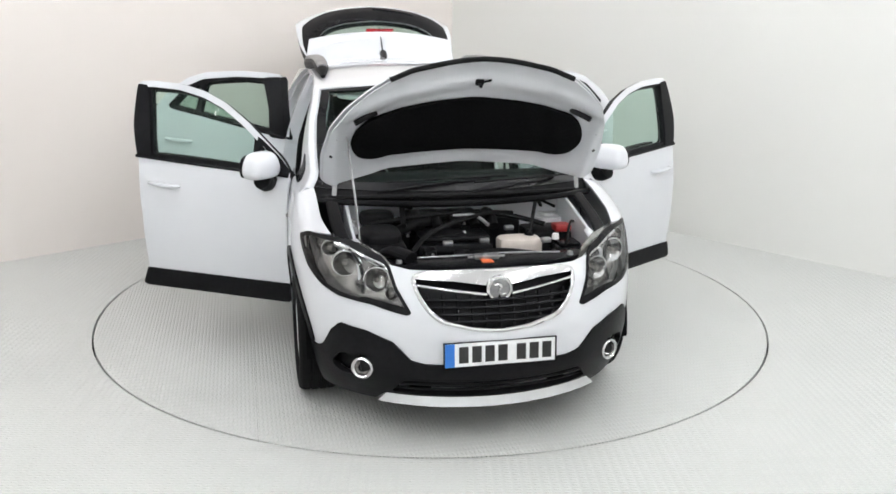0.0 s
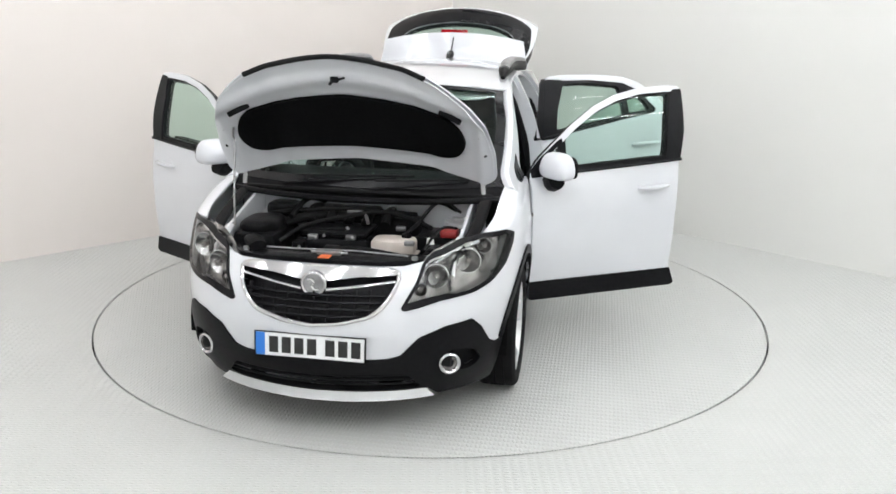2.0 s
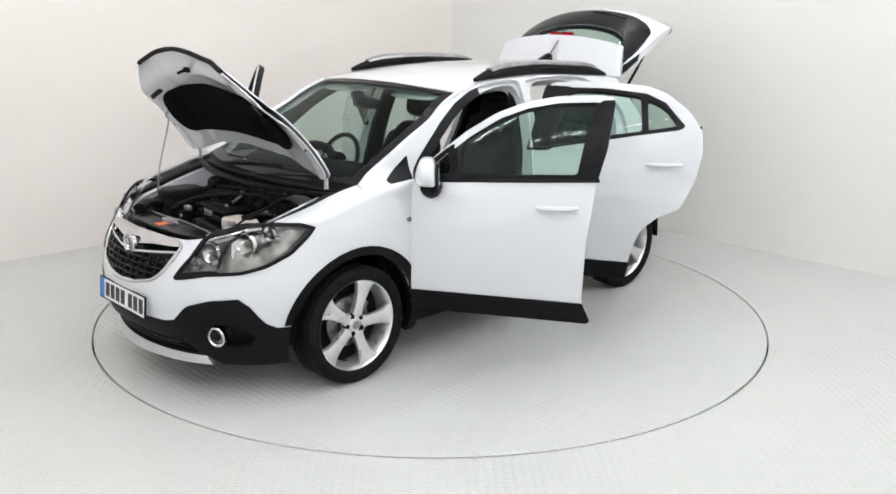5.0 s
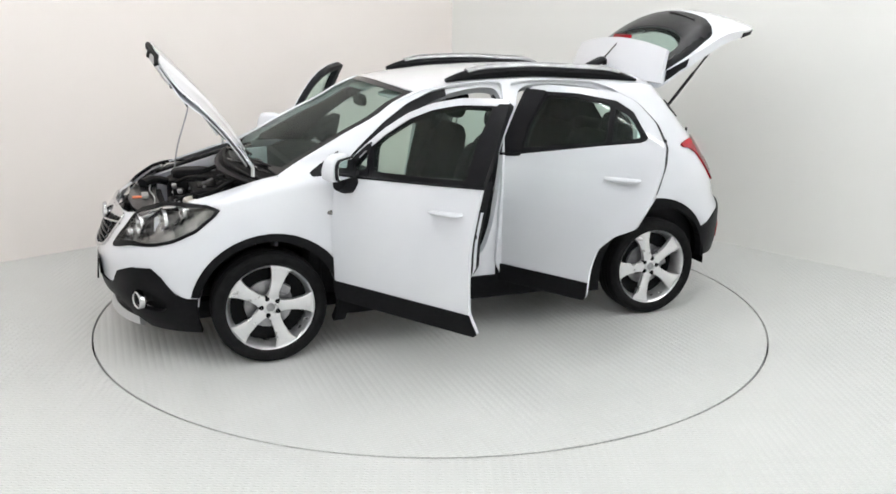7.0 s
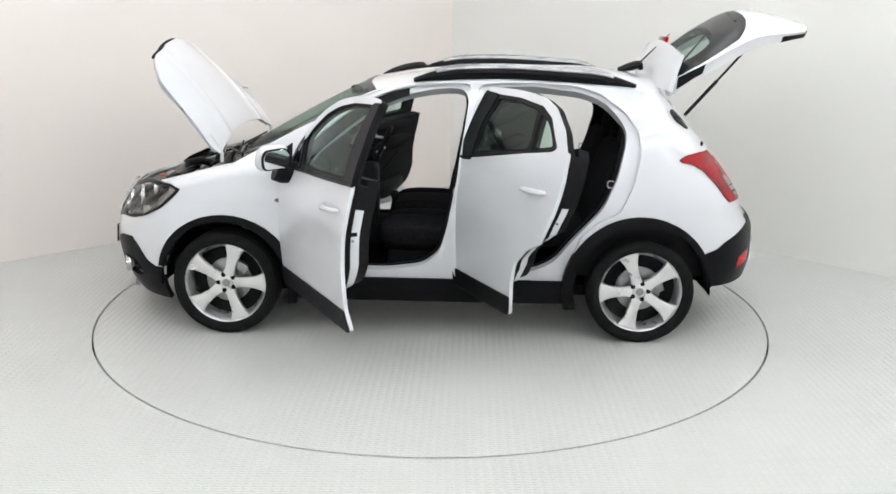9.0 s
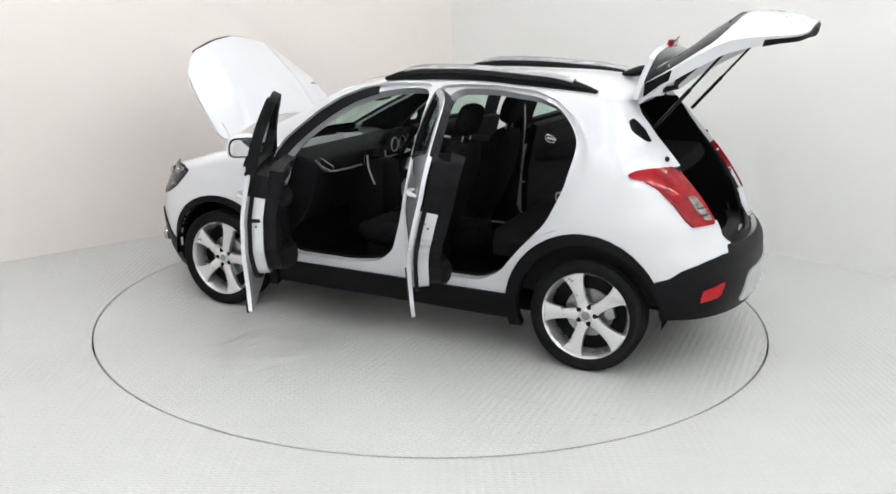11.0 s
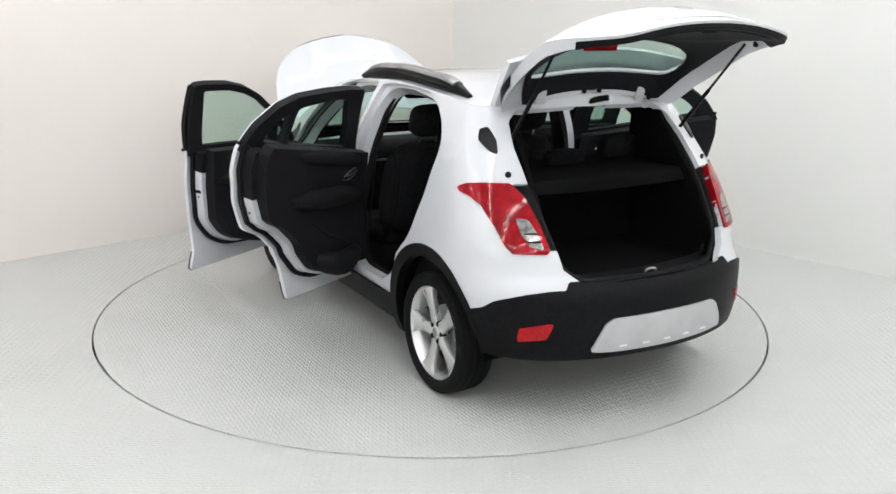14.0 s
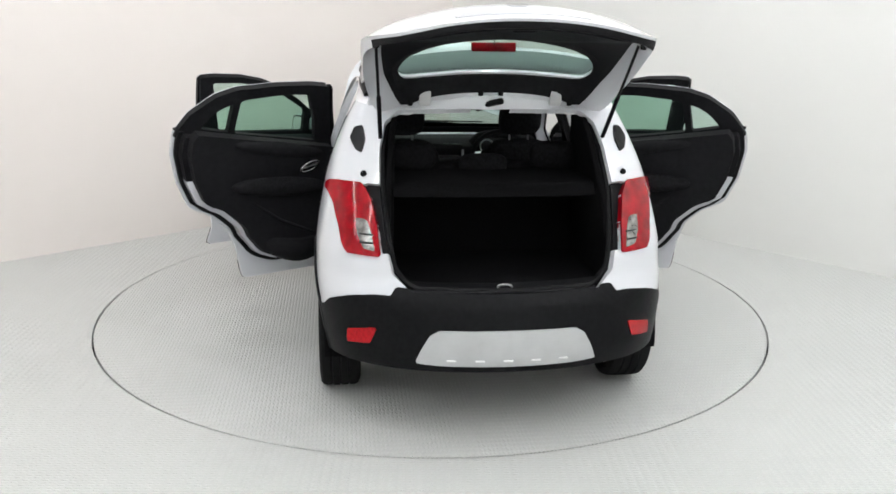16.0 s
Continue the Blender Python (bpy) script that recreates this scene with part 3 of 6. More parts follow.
# sill, arch lips and wheel wells
both("sill", thick(proud(cutout(SKIN, [side([(0.90, 0.225), (0.90, 0.378), (-0.90, 0.378), (-0.90, 0.225)])], [side(ARCH_F), side(ARCH_R)]), -0.012), 0.02), CLAD, car, "black plastic sill cladding")
FLOOR_CUT = [(-3, 0.2), (3, 0.2), (3, 2), (-3, 2)]
both("arch_trim", thick(proud(cutout(SKIN, [side(LIP_F), side(FLOOR_CUT)], [side(ARCH_F), side([(1.60, 0.1), (1.60, 0.42), (2.2, 0.42), (2.2, 0.1)])]), 0.010), 0.05), CLAD, car, "black plastic wheel arch trim")
both("arch_trim", thick(proud(cutout(SKIN, [side(LIP_R), side(FLOOR_CUT)], [side(ARCH_R), side([(-1.50, 0.1), (-1.50, 0.36), (-2.2, 0.36), (-2.2, 0.1)])]), 0.010), 0.05), CLAD, car, "black plastic wheel arch trim")
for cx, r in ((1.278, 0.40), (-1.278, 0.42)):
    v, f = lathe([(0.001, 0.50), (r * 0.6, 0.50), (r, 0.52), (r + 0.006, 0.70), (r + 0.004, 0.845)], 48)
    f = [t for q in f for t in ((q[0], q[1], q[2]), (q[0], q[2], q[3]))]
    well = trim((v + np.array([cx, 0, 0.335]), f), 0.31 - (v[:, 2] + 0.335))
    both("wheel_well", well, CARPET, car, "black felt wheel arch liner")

seal_band = cutout(proud(SKIN, -0.024), [side(rounded(DOOR_F, 0.02, 2), 0.002), side([(0.15, 1.0), (2, 1.0), (2, 2), (0.15, 2)])], [side(OPEN_F, -0.004)])
both("pillar_seal", thick(seal_band, 0.012), BLACK, car, "black screen pillar seal")
quarter = [(0.846, 1.03), (0.846, 1.20), (0.92, 1.15), (1.03, 1.08), (1.0, 1.058)]
both("pillar_corner", thick(proud(cutout(SKIN, [side(quarter)]), 0.004), 0.03), BLACK, car, "black screen pillar corner trim")

# ---- nose ----
CLAD_F = sym([(0.0, 0.425), (0.34, 0.425), (0.40, 0.44), (0.48, 0.525), (0.59, 0.565), (0.70, 0.578), (0.735, 0.53), (0.765, 0.44), (0.79, 0.41), (0.95, 0.41), (0.95, 0.10), (0.0, 0.10)])
GRILLE = sym([(0.0, 0.835), (0.30, 0.83), (0.385, 0.815), (0.37, 0.75), (0.33, 0.68), (0.275, 0.632), (0.13, 0.598), (0.0, 0.588)])
INTAKE = sym([(0.0, 0.345), (0.40, 0.345), (0.435, 0.32), (0.475, 0.262), (0.40, 0.252), (0.0, 0.245)])
SKID_F = sym([(0.0, 0.238), (0.40, 0.243), (0.50, 0.245), (0.54, 0.19), (0.40, 0.162), (0.0, 0.155)])
NOSE_AREA = [(-1.2, 0.15), (-1.2, 0.85), (-0.60, 0.88), (-0.47, 0.853), (-0.39, 0.838), (0.39, 0.838), (0.47, 0.853), (0.60, 0.88), (1.2, 0.85), (1.2, 0.15)]
wing_cut = [(1.0, 0.1), (1.0, 1.2), (1.895, 1.2), (1.895, 0.80), (1.798, 0.72), (1.738, 0.60), (1.738, 0.1)]
bumper = cutout(FRONT, [end(NOSE_AREA)], [side(wing_cut), end(CLAD_F), end(GRILLE), HEAD, HEAD_R, side(ARCH_F)])
part("front_bumper", thick(bumper, 0.014), WHITE, car, "glossy white painted front bumper")
FOG_L = rounded([(0.555, 0.40), (0.60, 0.445), (0.70, 0.43), (0.735, 0.36), (0.69, 0.315), (0.58, 0.325)], 0.03)
FOG_R = [(-a, b) for a, b in FOG_L]
clad = cutout(FRONT, [end(CLAD_F), side([(1.60, 0.195), (1.60, 0.9), (2.4, 0.9), (2.4, 0.195)])], [end(INTAKE), end(SKID_F), side(circle(1.278, 0.335, 0.40)), end(FOG_L), end(FOG_R)])
part("bumper_cladding", thick(proud(clad, 0.009), 0.03), CLAD, car, "black grained plastic lower bumper")


def skid_at(t, v):
    y = v * (0.54 - 0.045 * t)
    z = 0.194 + 0.008 * v * v + 0.040 * t
    return nose_x(y, 0.235) + 0.012 + 0.022 * (1 - t), y, z


part("skid_plate", thick(out_from(grid(np.linspace(0, 1, 9), np.linspace(-1, 1, 61), skid_at)), 0.03), SILVER, car, "silver painted front skid plate")
part("intake_back", thick(proud(cutout(FRONT, [end(INTAKE, 0.02)]), -0.05), 0.01), BLACK, car, "black lower air intake")
for z in (0.275, 0.303, 0.33):
    w = 0.47 - (z - 0.262) * 0.4
    part("intake_bar", tube([(float(nose_x(y, z)) - 0.012, y, z) for y in np.linspace(-w, w, 25)], 0.007, 6), CLAD, car)
part("grille_back", thick(proud(cutout(FRONT, [end(GRILLE, 0.01)]), -0.055), 0.01), BLACK, car, "black grille backing")
part("grille_surround", tube([(float(nose_x(y, z)) + 0.002, y, z) for y, z in edge_path(rounded(GRILLE, 0.03))], 0.011, 8), CHROME, car, "chrome grille surround")


def grille_span(z):
    ys = np.linspace(0, 0.4, 81)
    ok = ys[inside(GRILLE, np.stack([ys, np.full(81, z)], 1)) < -0.004]
    return float(ok.max()) if len(ok) else 0.0


for z in (0.628, 0.658, 0.688, 0.718):
    w = grille_span(z)
    part("grille_bar", tube([(float(nose_x(y, z)) - 0.006, y, z) for y in np.linspace(-w, w, 21)], 0.0085, 6), BLACK, car)
for i in range(-5, 6):
    y = 0.064 * i
    zs = [z for z in np.linspace(0.592, 0.742, 40) if inside(GRILLE, np.array([[y, z]]))[0] < -0.004]
    if len(zs) > 3:
        part("grille_rib", tube([(float(nose_x(y, z)) - 0.010, y, z) for z in (zs[0], zs[len(zs) // 2], zs[-1])], 0.0075, 6), BLACK, car)
WING_BAR = sym([(0.0, 0.835), (0.30, 0.832), (0.378, 0.815), (0.372, 0.80), (0.20, 0.793), (0.075, 0.776), (0.0, 0.770)])
part("grille_chrome_wing", thick(proud(cutout(FRONT, [end(WING_BAR)]), 0.010), 0.02), CHROME, car, "wide chrome grille wing bar")
for sg in (1, -1):
    part("grille_chrome_blade", tube([(float(nose_x(q[0], q[1])) + 0.004, q[0] * sg, q[1]) for q in [(y, 0.735 + 0.118 * y) for y in np.linspace(0.06, 0.365, 12)]], 0.0065, 8), CHROME, car)
badge = pose(float(nose_x(0, 0.765)) + 0.012, 0, 0.765, 0, -14, -90)
part("badge", moved(join(lathe([(0.045, 0.0), (0.048, 0.008), (0.056, 0.012), (0.062, 0.006), (0.063, -0.01)], 36), ), badge), CHROME, car, "round chrome maker's badge ring")
part("badge_disc", moved(lathe([(0.001, 0.004), (0.047, 0.002)], 36), badge), STEEL, car, "grey badge disc")
part("badge_emblem", moved(tube(smooth_path([(-0.030, 0.006, -0.016), (-0.012, 0.009, -0.022), (0.004, 0.010, -0.006), (-0.004, 0.010, 0.010), (0.012, 0.009, 0.022), (0.030, 0.006, 0.014)], 3), 0.007, 8), badge), CHROME, car, "raised chrome emblem")

# headlights: housing, chrome bowls, lens, black rim
hl = cutout(FRONT, [HEAD])
lens_l = thick(proud(hl, 0.004), 0.004)
for o in both("headlight_lens", lens_l, LENS, car, "clear headlight lens"):
    o.visible_shadow = False
rim_l = cutout(proud(FRONT, 0.0045), [HEAD], [[("xz", HEAD[0][1], -0.017), ("yz", HEAD[1][1], -0.015)]])
both("headlight_rim", thick(rim_l, 0.012), BLACK, car, "black headlight rim")
both("headlight_housing", thick(proud(cutout(FRONT, [[("xz", HEAD[0][1], 0.01), ("yz", HEAD[1][1], 0.01)]]), -0.05), 0.01), LAMPBACK, car, "silver headlight housing")
for y, z, r, d in ((0.665, 0.835, 0.058, 0.022), (0.535, 0.785, 0.056, 0.020), (0.475, 0.735, 0.030, 0.02), (0.725, 0.885, 0.036, 0.035)):
    x = float(nose_x(y, z)) - d
    bowl = moved(lathe([(0.012, -0.045), (r * 0.5, -0.035), (r * 0.85, -0.012), (r, 0.0), (r * 1.08, 0.0), (r * 1.1, -0.02)], 28), pose(x, y, z, 0, 0, -78))
    both("headlight_reflector", bowl, CHROME, car, "chrome headlight reflector")
    both("headlight_bulb", moved(lathe([(0.001, 0.012), (0.012, 0.008), (0.016, -0.01), (0.016, -0.035)], 16), pose(x - 0.005, y, z, 0, 0, -78)), CLEARLAMP, car)
LIP = [(0.36, 0.60), (0.36, 0.668), (0.42, 0.684), (0.52, 0.706), (0.60, 0.716), (0.625, 0.70), (0.63, 0.60)]
both("headlight_base", thick(proud(cutout(FRONT, [HEAD, end(LIP)]), 0.006), 0.012), BLACK, car, "black headlight lower trim")
both("headlight_divider", tube([(float(nose_x(y, z)) - 0.012, y, z) for y, z in ((0.60, 0.72), (0.59, 0.78), (0.60, 0.84), (0.64, 0.90))], 0.009, 6), BLACK, car, "black headlight divider")
both("headlight_brow", tube([(float(nose_x(y, z)) - 0.018, y, z) for y, z in ((0.49, 0.845), (0.56, 0.872), (0.63, 0.895), (0.70, 0.912))], 0.012, 6), CHROME, car, "chrome headlight strip")

# fog lamps
for sg in (1, -1):
    y, z = 0.608 * sg, 0.374
    fx = float(nose_x(y, z))
    m = pose(fx + 0.015, y, z, 0, 0, -90 + 24 * sg)
    back = proud(cutout(FRONT, [end(FOG_L if sg > 0 else FOG_R, 0.015)]), -0.035)
    part("fog_lamp_pocket", thick(back, 0.01), CLAD, car)
    fog = part("fog_lamp", lathe([(0.001, 0.006), (0.02, 0.004), (0.036, 0.0), (0.036, -0.03)], 32), CLEARLAMP, car, "round clear fog lamp", at=m)
    part("fog_lamp_ring", lathe([(0.037, -0.012), (0.037, 0.012), (0.044, 0.018), (0.052, 0.012), (0.054, -0.012)], 36), CHROME, fog, "chrome fog lamp ring")
    part("fog_lamp_lens", lathe([(0.001, 0.014), (0.018, 0.012), (0.022, 0.004)], 24), BLACK, fog, "dark fog lamp projector")

# number plate: blue band and dark bars in place of its characters
plate = part("number_plate", box(-0.26, 0.26, -0.0555, 0.0555, 0, 0.008, 0.003, 1), PLATE_W, car, "white number plate with dark bars", at=Matrix(((0, 0, 1, 2.176), (1, 0, 0, -0.005), (0, 1, 0, 0.482), (0, 0, 0, 1))) @ pose(0, 0, 0, -5, 0, 0))
part("plate_band", box(-0.259, -0.215, -0.054, 0.054, 0.0075, 0.0092), PLATE_B, plate, "blue plate band")
part("plate_frame", join(box(-0.266, 0.266, 0.0555, 0.0595, 0, 0.010), box(-0.266, 0.266, -0.0595, -0.0555, 0, 0.010), box(-0.266, -0.26, -0.0595, 0.0595, 0, 0.010), box(0.26, 0.266, -0.0595, 0.0595, 0, 0.010)), BLACK, plate, "black plate edge")
for i in range(7):
    x0 = -0.195 + i * 0.061 + (0.026 if i > 3 else 0)
    part("plate_bar", box(x0, x0 + 0.044, -0.038, 0.038, 0.0075, 0.0095), INK, plate)
part("plate_mount", box(2.05, 2.174, -0.20, 0.19, 0.424, 0.54, 0.01), CLAD, car)


# ---- roof and windscreen ----
ROOF_SIDE = np.linspace(0.34, -1.45, 60)
roof_c = spline([(0.46, 1.535), (0.17, 1.585), (-0.13, 1.618), (-0.52, 1.63), (-0.92, 1.628), (-1.15, 1.612), (-1.46, 1.565)])


def roof_at(k, v):
    xs = 0.34 - 1.79 * k
    xc = 0.44 - 1.90 * k
    zs, zc = top_z(xs), roof_c(xc)
    ys = skin_y(xs, zs) - 0.004
    return xs + (xc - xs) * (1 - v * v), v * ys, zs + (zc - zs) * (1 - np.abs(v) ** 2.6)


roof = out_from(grid(np.linspace(0, 1, 50), np.linspace(-1, 1, 41), roof_at))
part("roof", thick(roof, 0.02), WHITE, car, "white painted roof")
head = out_from(grid(np.linspace(0.02, 0.97, 30), np.linspace(-0.93, 0.93, 21), roof_at))
part("headlining", thick((head[0] - np.array([0, 0, 0.045]), head[1]), 0.01), PALE, car, "pale grey headlining")


def screen_at(k, v):
    xs = 1.20 - 0.86 * k
    zs = top_z(xs) - 0.012 + 0.006 * k
    ys = skin_y(xs, top_z(xs)) - 0.045
    xc = 1.36 - 0.92 * k
    zc = 1.045 + 0.49 * (1 - (1 - k) ** 1.12)
    w = 1 - np.abs(v) ** 2.0
    return xs + (xc - xs) * w, v * ys, zs + (zc - zs) * w


ws = part("windscreen", thick(out_from(grid(np.linspace(0.02, 1, 30), np.linspace(-1, 1, 31), screen_at)), 0.005), DARKGLASS, car, "green tinted windscreen")
ws.visible_shadow = False


def border_at(k, v):
    x, y, z = screen_at(k, v)
    return x + 0.004, y, z + 0.004


both("screen_border", thick(out_from(grid(np.linspace(0.02, 1, 30), np.linspace(0.925, 1.0, 5), border_at)), 0.003), BLACK, car, "black printed windscreen edge")
part("screen_border", thick(out_from(grid(np.linspace(0.955, 1, 4), np.linspace(-0.925, 0.925, 31), border_at)), 0.003), BLACK, car, "black printed windscreen edge")
part("screen_border", thick(out_from(grid(np.linspace(0.02, 0.085, 5), np.linspace(-0.925, 0.925, 31), border_at)), 0.003), BLACK, car, "black printed windscreen edge")


def pillar_at(k, v):
    x, y, z = screen_at(k, 1 - 0.01 * v)
    xs = 1.20 - 0.86 * k
    yo = skin_y(xs, top_z(xs))
    return x + (xs - x) * v, (y + 0.004) + (yo - y - 0.004) * v, z + (top_z(xs) - z) * v + 0.012 * np.sin(v * math.pi)


both("screen_pillar", thick(out_from(grid(np.linspace(0, 1, 30), np.linspace(-0.5, 1, 9), pillar_at)), 0.03), WHITE, car, "white painted screen pillar")
part("screen_header", tube([tuple(np.array([float(q) for q in screen_at(np.array(1.0), np.array(v))]) - np.array([0.004, 0, 0.004])) for v in np.linspace(-1, 1, 25)], 0.013, 6), BLACK, car, "black screen top band")
COWL_PTS = np.linspace(-1, 1, 31)


def cowl_at(t, v):
    x, y, z = screen_at(np.full_like(v, 0.03), v)
    return x + 0.13 * t - 0.02, y * 1.01, z - 0.004 - 0.055 * t + 0.012 * np.sin(t * 9)


part("scuttle", thick(out_from(grid(np.linspace(0, 1, 14), COWL_PTS, cowl_at)), 0.02), CLAD, car, "black ribbed plastic scuttle panel")
for y0, y1, k in ((-0.42, 0.18, 0.10), (0.02, 0.55, 0.07)):
    a = [float(q) for q in screen_at(np.array(0.02), np.array(y0 / 0.72))]
    b = [float(q) for q in screen_at(np.array(k), np.array(y1 / 0.72))]
    wiper = part("wiper", tube(smooth_path([(a[0] + 0.03, a[1], a[2]), (a[0] + 0.015, (a[1] + b[1]) / 2, (a[2] + b[2]) / 2 + 0.012), (b[0] + 0.006, b[1], b[2] + 0.006)]), 0.007, 6), BLACK, car, "black windscreen wiper")
    part("wiper_blade", tube([(a[0] - 0.01, a[1] + 0.06, a[2] + 0.045), (b[0] + 0.003, b[1] + 0.10, b[2] + 0.02)], 0.006, 6), SEAL, wiper)

# roof rails
for sg in (1, -1):
    xs = np.linspace(0.13, -1.21, 40)
    path, rad, strip = [], [], []
    for i, x in enumerate(xs):
        u = i / 39
        lift = 0.045 * min(1, math.sin(min(u * 7, math.pi / 2)), math.sin(min((1 - u) * 7, math.pi / 2)))
        y = float(skin_y(x, top_z(x))) - 0.055
        z = float(top_z(x)) + 0.020 + lift * 0.55
        path.append((x, sg * y, z))
        rad.append(0.014 + 0.75 * lift)
        if 3 < i < 36:
            strip.append((x, sg * (y + 0.001), z + rad[-1] * 0.60))
    rail = part("roof_rail", tube(path, rad, 12, 0.85), CLAD, car, "dark grey roof rail with a silver top strip")
    part("rail_strip", tube(strip, [0.84 * r for r in rad[4:36]], 10, 0.62), STEEL, rail, "silver rail strip")
antenna = part("antenna", tube(smooth_path([(-1.19, -0.0, 1.612), (-1.27, 0, 1.63), (-1.33, 0, 1.645), (-1.345, 0, 1.612)], 4), [0.012, 0.016, 0.02, 0.026, 0.028, 0.03, 0.03, 0.028, 0.026, 0.024, 0.02, 0.018, 0.016], 8), BLACK, car, "black roof antenna")
part("antenna_mast", tube([(-1.315, 0, 1.64), (-1.515, 0, 1.845)], [0.006, 0.003], 6), BLACK, antenna)

# ---- tail ----
rb = cutout(REAR, [side(BUMP_R), side([(-3, 0.365), (0, 0.365), (0, 2), (-3, 2)])], [side(ARCH_R)])
part("rear_bumper", thick(proud(rb, 0.008), 0.025), CLAD, car, "black grained plastic rear bumper")


def ledge_at(t, v):
    y = v * 0.52
    x0 = tail_x(y, 0.695)
    return x0 + t * 0.20, y, 0.702 + 0.03 * t


part("loading_sill", thick(out_from(grid(np.linspace(0, 1, 6), np.linspace(-1, 1, 41), ledge_at)), 0.02), CLAD, car, "black plastic loading sill")
LIP = [(-0.555, 0.68), (0.555, 0.68), (0.505, 0.748), (-0.505, 0.748)]
part("loading_lip", thick(proud(cutout(REAR, [end(LIP)], [end(BOOT)]), 0.002), 0.02), CLAD, car, "black plastic lip under the boot opening")
part("sill_rib", tube([(float(tail_x(y, 0.7)) + 0.075, y, 0.722) for y in np.linspace(-0.5, 0.5, 21)], 0.008, 6), BLACK, car)
SKID_R = sym([(0.0, 0.575), (0.315, 0.572), (0.355, 0.548), (0.395, 0.475), (0.42, 0.412), (0.30, 0.405), (0.0, 0.403)])
skid = part("skid_plate", thick(proud(cutout(REAR, [end(SKID_R)]), 0.020), 0.04), SILVER, car, "silver painted rear skid plate")
for y in (-0.26, -0.13, 0.0, 0.13, 0.26):
    part("skid_notch", box(float(tail_x(y, 0.43)) - 0.026, float(tail_x(y, 0.43)), y - 0.022, y + 0.022, 0.425, 0.434, 0.003), PALE, skid)
for sg in (1, -1):
    p = [(sg * a, b) for a, b in ((0.722, 0.53), (0.59, 0.565), (0.595, 0.545), (0.62, 0.482), (0.68, 0.472), (0.727, 0.462))]
    part("rear_reflector", thick(proud(cutout(REAR, [end(p)]), 0.013), 0.02), REFLECTOR, car, "red bumper reflector")
lamp_l = part("tail_lamp", thick(proud(cutout(REAR, [LAMP_R]), 0.012), 0.05), RED, car, "red tail lamp with a clear lower window")
WIN = [(0.625, 1.02), (0.675, 1.025), (0.672, 0.96), (0.645, 0.90), (0.592, 0.892), (0.605, 0.96)]
part("lamp_window", thick(proud(cutout(REAR, [end(WIN)]), 0.0145), 0.01), CLEARLAMP, lamp_l, "clear reversing lamp window")
for z in (0.93, 0.965):
    part("lamp_rib", tube([(float(tail_x(y, z)) - 0.017, y, z) for y in (0.605, 0.635, 0.665)], 0.005, 6), SEAL, lamp_l)
lamp_r = part("tail_lamp", flipped(thick(proud(cutout(REAR, [LAMP_R]), 0.012), 0.05)), RED, car, "red tail lamp with a clear lower window")
part("lamp_window", flipped(thick(proud(cutout(REAR, [end(WIN)]), 0.0145), 0.01)), CLEARLAMP, lamp_r, "clear reversing lamp window")
# grey corner plates beside the lamps and the boot seal
both("boot_jamb", thick(cutout(proud(REAR, -0.022), [end([(0.40, 0.86), (0.40, 1.20), (0.70, 1.20), (0.66, 1.1), (0.63, 0.98), (0.62, 0.86)])], [end(BOOT, -0.005)]), 0.02), CLAD, car, "dark plastic boot jamb beside the lamp")
part("boot_seal", tube([(float(tail_x(y * 0.97, z)) + 0.055, y * 0.97, z) for y, z in edge_path(rounded(BOOT, 0.04))], 0.014, 6), SEAL, car, "black rubber boot seal")
both("bump_stop", moved(lathe([(0.001, 0.012), (0.014, 0.010), (0.016, 0)], 14), pose(float(tail_x(0.64, 1.215)) - 0.004, 0.64, 1.215, 0, 0, 65)), SEAL, car)
both("pillar_vent", thick(proud(cutout(REAR, [end(rounded([(0.675, 1.31), (0.70, 1.36), (0.675, 1.41), (0.635, 1.42), (0.625, 1.36), (0.645, 1.30)], 0.01))]), 0.008), 0.02), BLACK, car, "black pillar catch plate")

